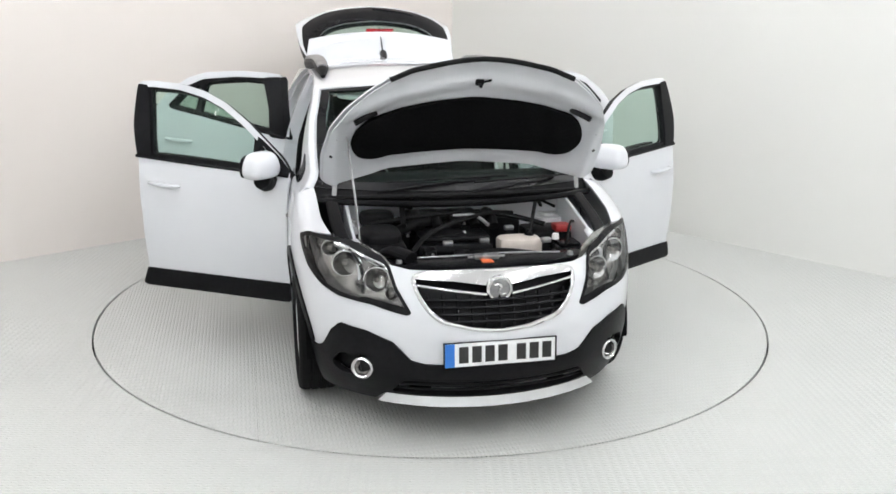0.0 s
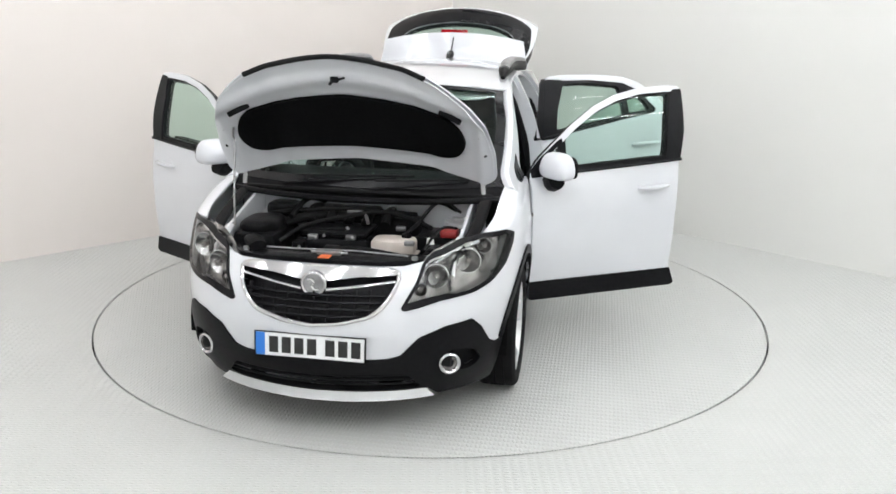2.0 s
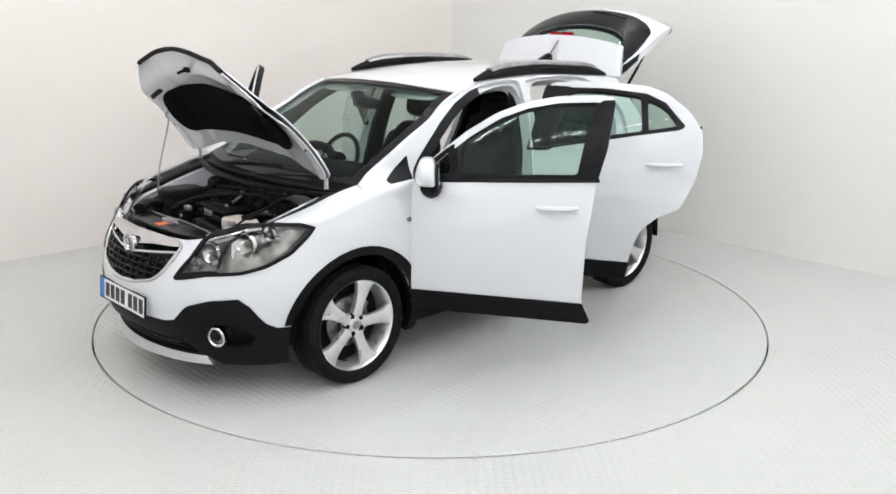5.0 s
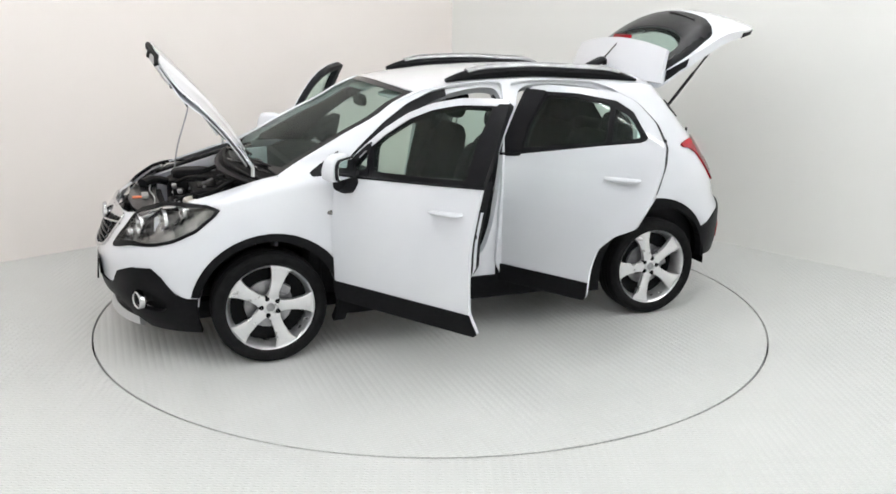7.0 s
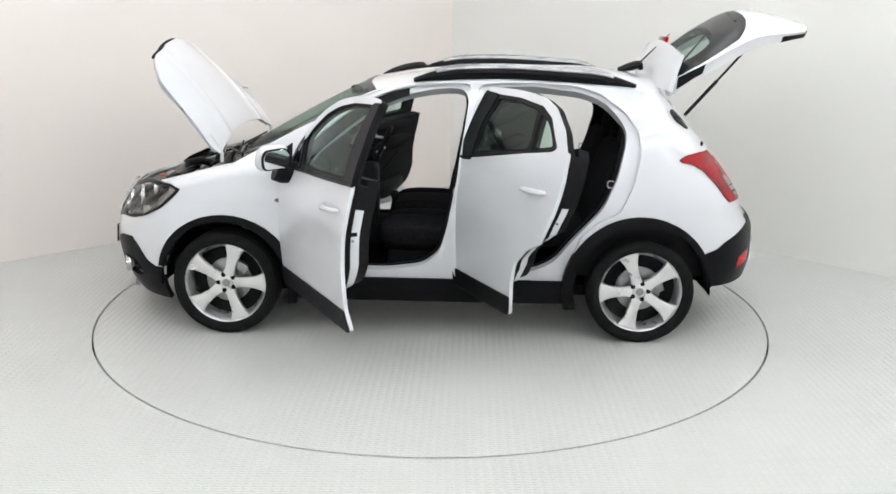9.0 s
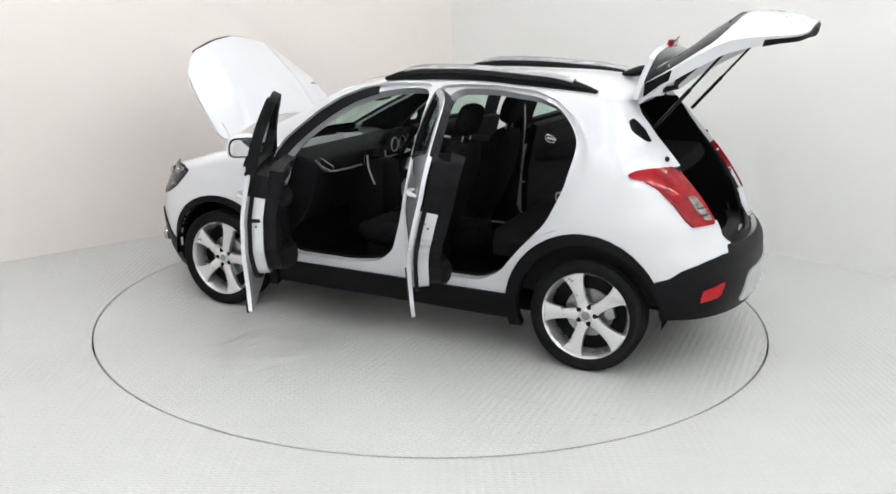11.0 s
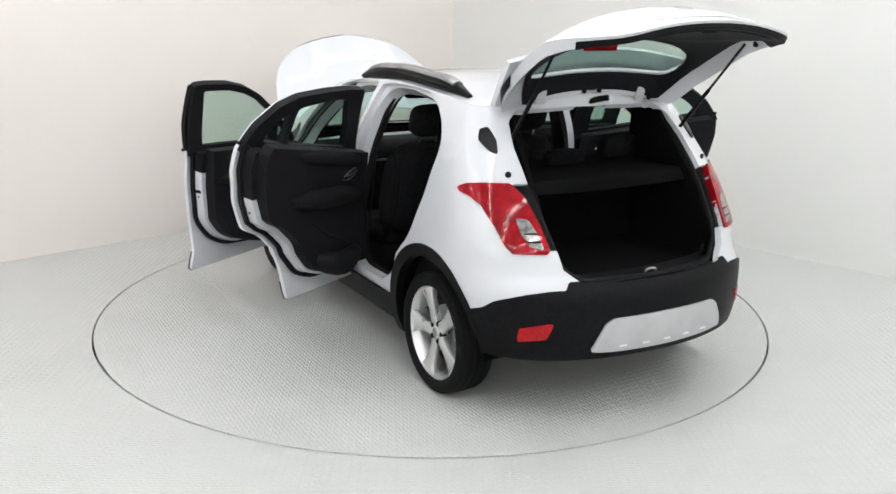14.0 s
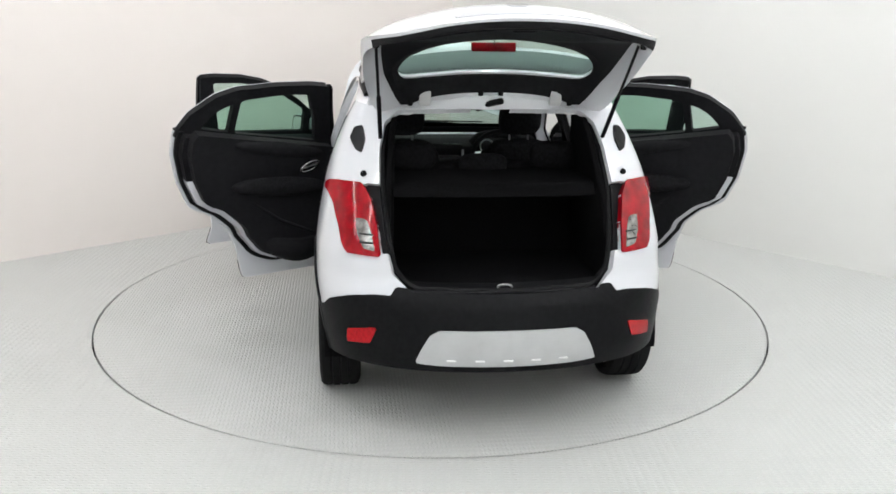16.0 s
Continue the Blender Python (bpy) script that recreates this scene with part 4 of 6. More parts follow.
# ---- wheels ----
def build_wheel():
    w = new("wheel")
    tyre = [(0.250, 0.085), (0.262, 0.098), (0.285, 0.106), (0.308, 0.102), (0.322, 0.090), (0.3255, 0.075), (0.3265, 0.05), (0.321, 0.046), (0.321, 0.040), (0.3275, 0.036), (0.3275, 0.006), (0.321, 0.003), (0.321, -0.003), (0.3275, -0.006), (0.3275, -0.036), (0.321, -0.04), (0.321, -0.046), (0.3265, -0.05), (0.3255, -0.075), (0.318, -0.092), (0.285, -0.106), (0.250, -0.085)]
    part("tyre", lathe(tyre, 72), RUBBER, w, "black road tyre")
    part("rim", lathe([(0.255, -0.09), (0.23, -0.06), (0.222, 0.02), (0.238, 0.06), (0.248, 0.084), (0.258, 0.092), (0.265, 0.088), (0.264, 0.07)], 72), ALLOY, w, "silver alloy rim")
    for k in range(5):
        a = math.radians(72 * k - 90)
        out = [(0.045, -0.038), (0.085, -0.030), (0.13, -0.031), (0.185, -0.040), (0.226, -0.056), (0.244, -0.074), (0.247, 0.0), (0.244, 0.074), (0.226, 0.056), (0.185, 0.040), (0.13, 0.031), (0.085, 0.030), (0.045, 0.038)]
        sp = prism(out, 0.034, 0.007)
        v = sp[0].copy()
        v[:, 2] += 0.034 + 0.10 * np.clip(v[:, 0] - 0.05, 0, 1) ** 1.2 * 1.0
        v[:, 2] -= 0.010 * (np.abs(v[:, 1]) < 0.012) * (v[:, 2] > 0.05)
        m = Matrix.Rotation(a, 4, "Y") @ Matrix(((1, 0, 0, 0), (0, 0, 1, 0), (0, -1, 0, 0), (0, 0, 0, 1)))
        part("spoke", moved((v, sp[1]), m), ALLOY, w, "silver alloy spoke")
    part("hub", lathe([(0.001, 0.074), (0.028, 0.073), (0.031, 0.068), (0.055, 0.062), (0.066, 0.055), (0.068, 0.03)], 36), ALLOY, w)
    part("centre_cap", lathe([(0.001, 0.079), (0.022, 0.077), (0.026, 0.072)], 28), STEEL, w, "grey wheel centre cap")
    for k in range(5):
        a = math.radians(72 * k - 54)
        part("wheel_bolt", moved(lathe([(0.001, 0.070), (0.013, 0.069), (0.0165, 0.063), (0.0165, 0.04)], 10), pose(0.052 * math.cos(a), 0, -0.052 * math.sin(a))), BLACK, w)
    part("brake_disc", lathe([(0.03, 0.0), (0.14, 0.0), (0.14, -0.02), (0.03, -0.02)], 48), STEEL, w, "grey steel brake disc")
    part("brake_caliper", box(-0.15, -0.09, -0.02, 0.028, -0.06, 0.06, 0.012), STEEL, w)
    # added black disc: stands in for the shade between the spokes
    part("spoke_gap_shade", lathe([(0.001, -0.03), (0.23, -0.03)], 32), SEAL, w)
    return w


wheel = build_wheel()
wheel.parent = car
wheel.matrix_basis = pose(1.278, 0.772, 0.327, 0, 55.5, 0)
for x, y, rz, ry in ((-1.278, 0.772, 0, 20), (1.278, -0.772, 180, 33), (-1.278, -0.772, 180, 50)):
    copy_thing(wheel, pose(x, y, 0.327, 0, ry if rz == 0 else 0, rz)).parent = car
for z in (0.93, 0.965):
    part("lamp_rib", tube([(float(tail_x(y, z)) - 0.017, -y, z) for y in (0.605, 0.635, 0.665)], 0.005, 6), SEAL, lamp_r)


# ---- doors ----
def span(w, x):
    (x0, z0), (x1, z1) = w
    return z0 + (z1 - z0) * (x - x0) / (x1 - x0)


def on_skin(x, z, d=0.0):
    return (x, float(skin_y(x, z)) + d, z)


DOOR_SKIN = (SKIN[0] + np.stack([0 * SKIN[0][:, 0], 0.04 * np.clip((SKIN[0][:, 2] - 1.1) / 0.45, 0, 1), 0 * SKIN[0][:, 0]], 1), SKIN[1])


def tapered(r, n=13):
    """Radii of a padded roll that fades out at its ends."""
    return [r * (0.25 + 0.75 * math.sin(math.pi * i / (n - 1)) ** 0.6) for i in range(n)]


def build_door(front, sg):
    """A door in its shut place, swung open about its hinge."""
    outer, waist = (DOOR_F, WAIST_F) if front else (DOOR_R, WAIST_R)
    outer = rounded(outer, 0.02, 2)
    inner = SHELL_F if front else SHELL_R
    panes = (GLASS_F, QUARTER_F) if front else (GLASS_R, QUARTER_R)
    panes = [rounded(p, 0.02, 2) for p in panes]
    hx, hy, swing = (0.885, 0.815, 58.4) if front else (-0.185, 0.815, 60.5)
    x0, x1 = (0.84, -0.22) if front else (-0.16, -1.23)
    below = [(2, span(waist, 2)), (-2, span(waist, -2)), (-2, 0), (2, 0)]
    above = [(2, span(waist, 2)), (-2, span(waist, -2)), (-2, 2), (2, 2)]
    M = (lambda q: q) if sg > 0 else flipped
    swing_m = pose(hx, sg * hy, 0, 0, 0, -swing * sg) @ pose(-hx, -sg * hy, 0)
    lower = cutout(DOOR_SKIN, [side(outer), side(below)])
    body = part("door", M(thick(lower, 0.022)), WHITE, car, "white painted %s door standing open" % ("front" if front else "rear"), at=swing_m)
    shell = cutout(proud(DOOR_SKIN, -0.021), [side(outer, -0.034), side(below, -0.004), side(inner)])
    mid_z = 1.0 if front else 1.03
    part("inner_shell", M(thick(trim(shell, shell[0][:, 2] - mid_z), 0.095)), WHITE, body, "white painted inner door shell")
    part("shell_cover", M(thick(trim(shell, mid_z - shell[0][:, 2]), 0.095)), TRIM, body, "black upper door shut face")
    part("door_cladding", M(thick(proud(cutout(DOOR_SKIN, [side(outer, 0.002), side([(2, 0.462), (-2, 0.462), (-2, 0), (2, 0)])]), 0.009), 0.008)), CLAD, body, "black plastic door cladding")
    part("window_frame", M(thick(cutout(DOOR_SKIN, [side(outer), side(above)], [side(outer, -0.034) if front else side(FRAME_R, -0.006)]), 0.006)), WHITE, body, "white painted window frame edge")
    part("frame_trim", M(thick(proud(cutout(DOOR_SKIN, [side(outer, -0.028) if front else side(FRAME_R), side(above, 0.02)], [side(p) for p in panes]), -0.003), 0.02)), BLACK, body, "black window surround")
    if front:
        strip = [(-0.055, 1.12), (-0.095, 1.38), (-0.145, 1.53), (-0.22, 1.535), (-0.2, 1.3), (-0.158, 1.12)]
    else:
        strip = [(-0.20, 1.13), (-0.235, 1.35), (-0.272, 1.53), (-0.40, 1.525), (-0.33, 1.33), (-0.31, 1.14)]
    part("pillar_cover", M(thick(proud(cutout(DOOR_SKIN, [side(strip)]), 0.003), 0.03)), BLACK, body, "gloss black pillar cover")
    if front:
        corner = [(0.83, 1.072), (0.83, 1.10), (0.76, 1.175), (0.655, 1.26), (0.62, 1.28), (0.62, 1.085)]
        part("mirror_triangle", M(thick(proud(cutout(DOOR_SKIN, [side(corner)], [side(p) for p in panes]), 0.002), 0.02)), BLACK, body)
    back = cutout(proud(DOOR_SKIN, -0.0065), [side(outer, -0.001), side(above, 0.03)], [side(p, -0.006) for p in panes])
    part("inner_frame", M(thick(back, 0.042)), TRIM, body, "black inner window frame")
    for p in panes:
        g = part("window_glass", M(thick(proud(cutout(DOOR_SKIN, [side(p, 0.008)]), -0.014), 0.004)), GLASS, body, "green tinted window glass")
        g.visible_shadow = False
    pts = [on_skin(x, span(waist, x) + 0.004, 0.003) for x in np.linspace(x0 - 0.01, x1 + (0.05 if front else 0.02), 20)]
    part("waist_strip", M(tube(pts, 0.010, 6)), BLACK, body, "black waist strip")
    # inside: seal, card, armrest, pull and pocket
    part("door_seal", M(thick(cutout(proud(DOOR_SKIN, -0.036), [side(outer, -0.012), side(below), side(inner, 0.022)], [side(outer, -0.037) + side(inner, -0.003)]), 0.022)), SEAL, body, "black rubber door seal")
    card = cutout(proud(DOOR_SKIN, -0.1165), [side(outer, -0.062), side(below, 0.015), side(inner, -0.024)])
    part("door_card", M(thick(card, 0.068)), TRIM, body, "black moulded door card")
    xa, xb = (0.62, -0.02) if front else (-0.30, -0.92)
    zt = 0.93 if front else 0.96
    rest = tube(smooth_path([on_skin(xa, zt - 0.05, -0.182), on_skin((xa + xb) / 2, zt - 0.02, -0.207), on_skin(xb, zt, -0.184)]), tapered(0.040), 12, 1.5)
    part("armrest", M(rest), FABRIC, body, "black padded armrest")
    upper = tube(smooth_path([on_skin(xa + (0.1 if front else -0.02), span(waist, xa) - 0.035, -0.172), on_skin((xa + xb) / 2, span(waist, (xa + xb) / 2) - 0.04, -0.179), on_skin(xb, span(waist, xb) - 0.04, -0.170)]), tapered(0.028), 10, 1.6)
    part("card_roll", M(upper), TRIM, body)
    xp = xa - 0.08 if front else -0.42
    zp = zt + 0.085
    ring_pts = [on_skin(xp + 0.06 * math.cos(a), zp + 0.026 * math.sin(a) + 0.02 * math.cos(a), -0.184) for a in np.linspace(0, 2 * math.pi, 17)]
    part("inner_handle", M(join(tube(ring_pts, 0.008, 6), tube([on_skin(xp - 0.045, zp - 0.012, -0.188), on_skin(xp + 0.045, zp + 0.012, -0.188)], 0.011, 8))), CHROME, body, "chrome inner door handle")
    if front:
        blade = tube(smooth_path([on_skin(0.66, 1.02, -0.182), on_skin(0.55, 0.995, -0.190), on_skin(0.40, 0.965, -0.186)]), 0.018, 8, 0.6)
        part("card_inlay", M(blade), SILVER, body, "silver door card inlay")
    pocket = tube(smooth_path([on_skin(xa, 0.56, -0.172), on_skin((xa + xb) / 2 + 0.1, 0.53, -0.212), on_skin(xb + (0.1 if front else 0.2), 0.58, -0.162)]), tapered(0.05), 12, 1.5)
    part("door_pocket", M(pocket), TRIM, body)
    part("card_crease", M(tube([on_skin(xa - 0.05, 0.60, -0.176), on_skin((xa + xb) / 2, 0.72, -0.184), on_skin(xb + 0.12, 0.86, -0.174)], 0.012, 8)), TRIM, body)
    # latch on the shut face
    zl = 0.86 if front else 0.97
    low = [a for a in np.arange(-1.4, 0.6, 0.005) if inside(outer, np.array([[a, zl]]))[0] < -0.034]
    xl, yl = min(low), on_skin(min(low), zl)[1]
    part("latch", M(box(xl - 0.004, xl + 0.03, yl - 0.105, yl - 0.052, zl - 0.014, zl + 0.014, 0.005)), SEAL, body, "black door latch")
    for d, z in ((0.062, 0.036), (0.092, 0.034), (0.078, -0.036)):
        part("latch_screw", M(moved(lathe([(0.001, 0.006), (0.005, 0.005), (0.006, 0)], 8), pose(xl + 0.002, yl - d, zl + z, 0, 0, 90))), SEAL, body)
    both_check = tube([(hx - 0.10, sg * (hy - 0.09), 0.72), (hx - 0.02, sg * (hy - 0.06), 0.72)], 0.010, 6)
    part("check_strap", both_check, STEEL, body)
    # outer handle with its scooped cup
    xh, zh = (0.145, 0.975) if front else (-0.90, 1.085)
    bar = [on_skin(xh - 0.21 * u, zh + 0.010 * u, 0.008 + 0.030 * math.sin(math.pi * u) ** 0.5) for u in np.linspace(0, 1, 15)]
    rr = [0.010 + 0.008 * math.sin(math.pi * u) ** 0.6 for u in np.linspace(0, 1, 15)]
    part("door_handle", M(tube(bar, rr, 8, 0.8)), WHITE, body, "white painted door handle")
    cup = out_from(cutout(DOOR_SKIN, [side(circle(xh - 0.105, zh + 0.006, 0.062, 24, 0.036))]))
    part("handle_cup", M(thick(proud(cup, 0.0015), 0.004)), WHITE, body)
    if front:
        mx, my, mz = 0.72, 0.945, 1.135
        bm = bmesh.new()
        bmesh.ops.create_uvsphere(bm, u_segments=28, v_segments=20, radius=1)
        for v in bm.verts:
            c = v.co
            p = 3.6
            c *= (abs(c.x) ** p + abs(c.y) ** p + abs(c.z) ** p) ** (-1 / p)
            top = max(c.z, 0)
            c.x = c.x * (0.075 if c.x > 0 else 0.045) * (1 - 0.25 * top) - 0.02 * c.y
            c.y = c.y * (0.106 - 0.016 * top)
            c.z = c.z * (0.088 if c.z > 0 else 0.062)
        cap = moved(bm_shape(bm), pose(mx, my, mz))
        mir = part("wing_mirror", M(cap), WHITE, body, "white door mirror housing")
        face = rounded([(-0.092, -0.050), (0.088, -0.053), (0.095, 0.02), (0.072, 0.066), (-0.066, 0.072), (-0.096, 0.03)], 0.03, 4)
        put = pose(mx - 0.043, my, mz, 0, 0, 0) @ Matrix(((0, 0, -1, 0), (1, 0, 0, 0), (0, 1, 0, 0), (0, 0, 0, 1))) @ pose(0, 0, 0, 0, -9, 0)
        part("mirror_rim", M(moved(prism(face, 0.016, 0.004), put)), BLACK, mir, "black mirror rim")
        part("mirror_glass", M(moved(prism([(a * 0.88, b * 0.86) for a, b in face], 0.0035, 0.001, 1), put @ pose(0, 0, 0.0145))), MIRROR, mir, "mirror glass")
        part("mirror_foot", M(tube(smooth_path([(0.715, 0.80, 1.085), (0.72, 0.865, 1.045), (0.725, 0.935, 1.07)]), [0.038] * 4 + [0.048] * 4 + [0.05] * 5, 12, 1.15)), CLAD, mir, "black mirror foot")
    return body


for sg in (1, -1):
    build_door(True, sg)
    build_door(False, sg)
both("indicator_repeater", moved(lathe([(0.001, 0.012), (0.016, 0.008), (0.021, 0)], 20), pose(0.915, float(skin_y(0.915, 0.865)) - 0.001, 0.865) @ Matrix.Diagonal((1.5, 1, 0.7, 1))), CLEARLAMP, car, "clear oval side indicator")
for x, z in ((-0.165, 0.92), (-1.09, 0.98)):
    both("striker", tube(smooth_path([on_skin(x, z + 0.018, -0.085), on_skin(x + 0.035, z + 0.018, -0.085), on_skin(x + 0.035, z - 0.018, -0.085), on_skin(x, z - 0.018, -0.085)], 3), 0.005, 6), STEEL, car, "steel door striker")

# ---- bonnet ----
bon_c = spline([(1.15, 1.115), (1.4, 1.078), (1.6, 1.03), (1.8, 0.965), (1.95, 0.90), (2.08, 0.835)])
bon_k = spline([(1.15, 0.05), (1.5, 0.10), (1.7, 0.16), (1.83, 0.25), (2.0, 0.33), (2.1, 0.36)])
BONNET = rounded([(1.29, 0.685), (1.34, 0.735), (1.5, 0.735), (1.68, 0.70), (1.81, 0.635), (1.91, 0.54), (1.98, 0.45), (2.045, 0.22), (2.075, 0.0), (2.045, -0.22), (1.98, -0.45), (1.91, -0.54), (1.81, -0.635), (1.68, -0.70), (1.5, -0.735), (1.34, -0.735), (1.29, -0.685), (1.385, -0.35), (1.41, 0.0), (1.385, 0.35)], 0.03, 3)


def bonnet_at(x, y):
    crown = bon_c(x) - bon_k(x) * y * y
    ridge = 0.012 * np.exp(-((np.abs(y) - 0.42 + 0.12 * (x - 1.3)) / 0.05) ** 2)
    return x, y, crown + ridge * np.clip((x - 1.2) / 0.2, 0, 1)


bs = grid(np.linspace(1.15, 2.10, 66), np.linspace(-0.78, 0.78, 90), bonnet_at)
if np.cross(bs[0][bs[1][0][1]] - bs[0][bs[1][0][0]], bs[0][bs[1][0][2]] - bs[0][bs[1][0][0]])[2] < 0:
    bs = (bs[0], bs[1][:, ::-1])
bon_open = pose(1.27, 0, 1.10, 0, -71, 0) @ pose(-1.27, 0, -1.10)
bonnet = part("bonnet", thick(cutout(bs, [plan(BONNET)]), 0.008), WHITE, car, "white bonnet propped open, grey padded underside", at=bon_open)
under = cutout((bs[0] - np.array([0, 0, 0.022]), bs[1]), [plan(BONNET, -0.012)])
uv = under[0].copy()
band = np.exp(-((uv[:, 0] - (1.93 - 0.42 * uv[:, 1] ** 2)) / 0.045) ** 2) * 0.020
band += np.exp(-((np.abs(uv[:, 1]) - 0.665) / 0.02) ** 2) * np.clip((1.75 - uv[:, 0]) / 0.1, 0, 1) * 0.012
uv[:, 2] -= band
part("bonnet_inner", thick((uv, under[1]), 0.006), WHITE, bonnet, "white painted bonnet inner panel")
PAD_HALF = [(1.505, 0.30), (1.475, 0.47), (1.49, 0.555), (1.57, 0.60), (1.67, 0.575), (1.75, 0.50), (1.815, 0.25)]
PAD = rounded([(1.52, 0.0)] + PAD_HALF + [(1.84, 0.0)] + [(a, -b) for a, b in reversed(PAD_HALF)], 0.05, 4)
pad = cutout((bs[0] - np.array([0, 0, 0.036]), bs[1]), [plan(PAD)])
part("bonnet_pad", thick(pad, 0.018), CARPET, bonnet, "black felt bonnet insulation pad")
lip_v = [bonnet_at(np.array(x), np.array(y)) for x, y in [(2.068 - 0.42 * (abs(y) ** 2.0) - 0.03 * abs(y), y) for y in np.linspace(-0.44, 0.44, 41)]]
part("bonnet_seal", tube([(float(a), float(b), float(c) - 0.022) for a, b, c in lip_v], 0.013, 8), SEAL, bonnet, "black rubber bonnet edge seal")
for sg in (1, -1):
    part("bonnet_bracket", moved(box(-0.014, 0.014, -0.06, 0.06, -0.008, 0.008, 0.005), pose(1.755, 0.535 * sg, float(bonnet_at(np.array(1.755), np.array(0.535))[2]) - 0.050, 12 * -sg, 0, 24 * sg)), BLACK, bonnet)
    part("bonnet_hinge", tube([(1.24, 0.66 * sg, 1.04), (1.29, 0.655 * sg, 1.06), (1.42, 0.655 * sg, 1.03)], 0.012, 6), SHADED_WHITE, bonnet, "white painted bonnet hinge")
    for x, y in ((1.50, 0.685), (1.62, 0.665), (1.78, 0.57), (1.86, 0.44), (1.90, 0.25)):
        part("bump_stop", moved(lathe([(0.001, 0.01), (0.009, 0.008), (0.010, 0)], 10), pose(x, y * sg, float(bonnet_at(np.array(x), np.array(y))[2]) - 0.027, -90, 0, 0)), SEAL, bonnet)
part("bonnet_catch", join(box(1.925, 1.955, -0.028, 0.012, 0.845, 0.868, 0.004), tube([(1.94, -0.014, 0.86), (1.94, -0.014, 0.80)], 0.008, 6), tube([(1.94, 0.012, 0.855), (1.955, 0.045, 0.84)], 0.006, 6)), BLACK, bonnet, "black bonnet catch")
part("bonnet_prop", tube(smooth_path([(1.66, -0.575, 0.90), (1.625, -0.585, 1.07), (1.545, -0.605, 1.30), (1.555, -0.608, 1.345), (1.505, -0.618, 1.40), (1.47, -0.622, 1.395)]), 0.0055, 6), STEEL, car, "steel bonnet prop rod")

# ---- tailgate ----
tail_g = spline([(0.74, -2.00), (0.80, -2.015), (1.0, -2.008), (1.12, -1.987), (1.18, -1.947), (1.25, -1.88), (1.35, -1.765), (1.45, -1.65), (1.52, -1.56), (1.56, -1.51), (1.6, -1.46)])


def gate_x(y, z):
    return -1.2 + (tail_g(z) + 1.2) * np.clip(1 - (y / half(z)) ** 2, 0, 1) ** 0.25


def gate_wrap(y, z):
    return gate_x(y, z), y, z


GATE_SHEET = out_from(grid(np.linspace(-0.72, 0.72, 110), np.arange(0.74, 1.56, 0.012), gate_wrap))
GATE = rounded(sym([(0.0, 0.785), (0.44, 0.795), (0.52, 0.83), (0.575, 0.90), (0.62, 1.0), (0.65, 1.12), (0.65, 1.25), (0.63, 1.38), (0.60, 1.48), (0.56, 1.535), (0.0, 1.548)]), 0.03, 3)
GATE_GLASS = rounded(sym([(0.0, 1.30), (0.30, 1.308), (0.43, 1.33), (0.48, 1.375), (0.485, 1.42), (0.46, 1.47), (0.42, 1.488), (0.28, 1.50), (0.0, 1.503)]), 0.03)
gate_open = pose(-1.40, 0, 1.535, 0, 76, 0) @ pose(1.40, 0, -1.535)
gate = part("tailgate", thick(cutout(GATE_SHEET, [end(GATE)], [end(GATE_GLASS)]), 0.02), WHITE, car, "white tailgate raised wide open", at=gate_open)
gp = part("tailgate_glass", thick(proud(cutout(GATE_SHEET, [end(GATE_GLASS, 0.01)]), -0.006), 0.005), DARKGLASS, gate, "green tinted rear window")
gp.visible_shadow = False
SURROUND = rounded(sym([(0.0, 1.15), (0.40, 1.16), (0.52, 1.18), (0.60, 1.215), (0.61, 1.30), (0.61, 1.385), (0.59, 1.485), (0.565, 1.532), (0.0, 1.545)]), 0.02)
part("tailgate_surround", thick(proud(cutout(GATE_SHEET, [end(SURROUND)], [end(GATE_GLASS)]), 0.002), 0.008), BLACK, gate, "gloss black rear window surround")


def strip(a, b):
    n = len(a)
    return np.vstack([a, b]), [(i, (i + 1) % n, n + (i + 1) % n, n + i) for i in range(n)]


def loop_at(poly, n=120, cz=1.335):
    """A polygon's outline met by n rays from the middle of the glass."""
    p = np.array(poly) - np.array([0, cz])
    out = []
    for k in range(n):
        a = 2 * math.pi * k / n
        d = np.array([math.cos(a), math.sin(a)])
        far = 0
        for q, w in zip(p, np.roll(p, -1, 0)):
            e = w - q
            den = d[0] * -e[1] + d[1] * e[0]
            if abs(den) > 1e-12:
                t = (q[0] * -e[1] + q[1] * e[0]) / den
                u = (d[0] * q[1] - d[1] * q[0]) / den
                if t > 0 and -1e-9 <= u <= 1 + 1e-9:
                    far = max(far, t)
        out.append((d[0] * far, cz + d[1] * far))
    return np.array(out)


def lay(yz, d):
    return np.stack([gate_x(yz[:, 0], yz[:, 1]) + d, yz[:, 0], yz[:, 1]], 1)


loop = loop_at(GATE)
l_out = lay(loop, 0.004)
high = np.clip((loop[:, 1] - 1.40) / 0.13, 0, 1)
low = np.clip((loop[:, 1] - 0.9) / 0.3, 0, 1)
deep = np.clip(tail_x(loop[:, 0], loop[:, 1]) - l_out[:, 0], 0.03, 0.03 + 0.045 * low) * (1 - high) + 0.10 * high
l_in = np.stack([l_out[:, 0] + deep, loop[:, 0] * 0.985, loop[:, 1] - 0.025 * high], 1)
inner = np.stack([loop[:, 0] * 0.86, 1.14 + (loop[:, 1] - 1.14) * np.where(loop[:, 1] > 1.14, 0.94, 0.945)], 1)
l_trim = lay(inner, 0.042) * (1 - high[:, None]) + (l_in * np.array([1, 0.80, 1]) + np.array([-0.045, 0, -0.004])) * high[:, None]
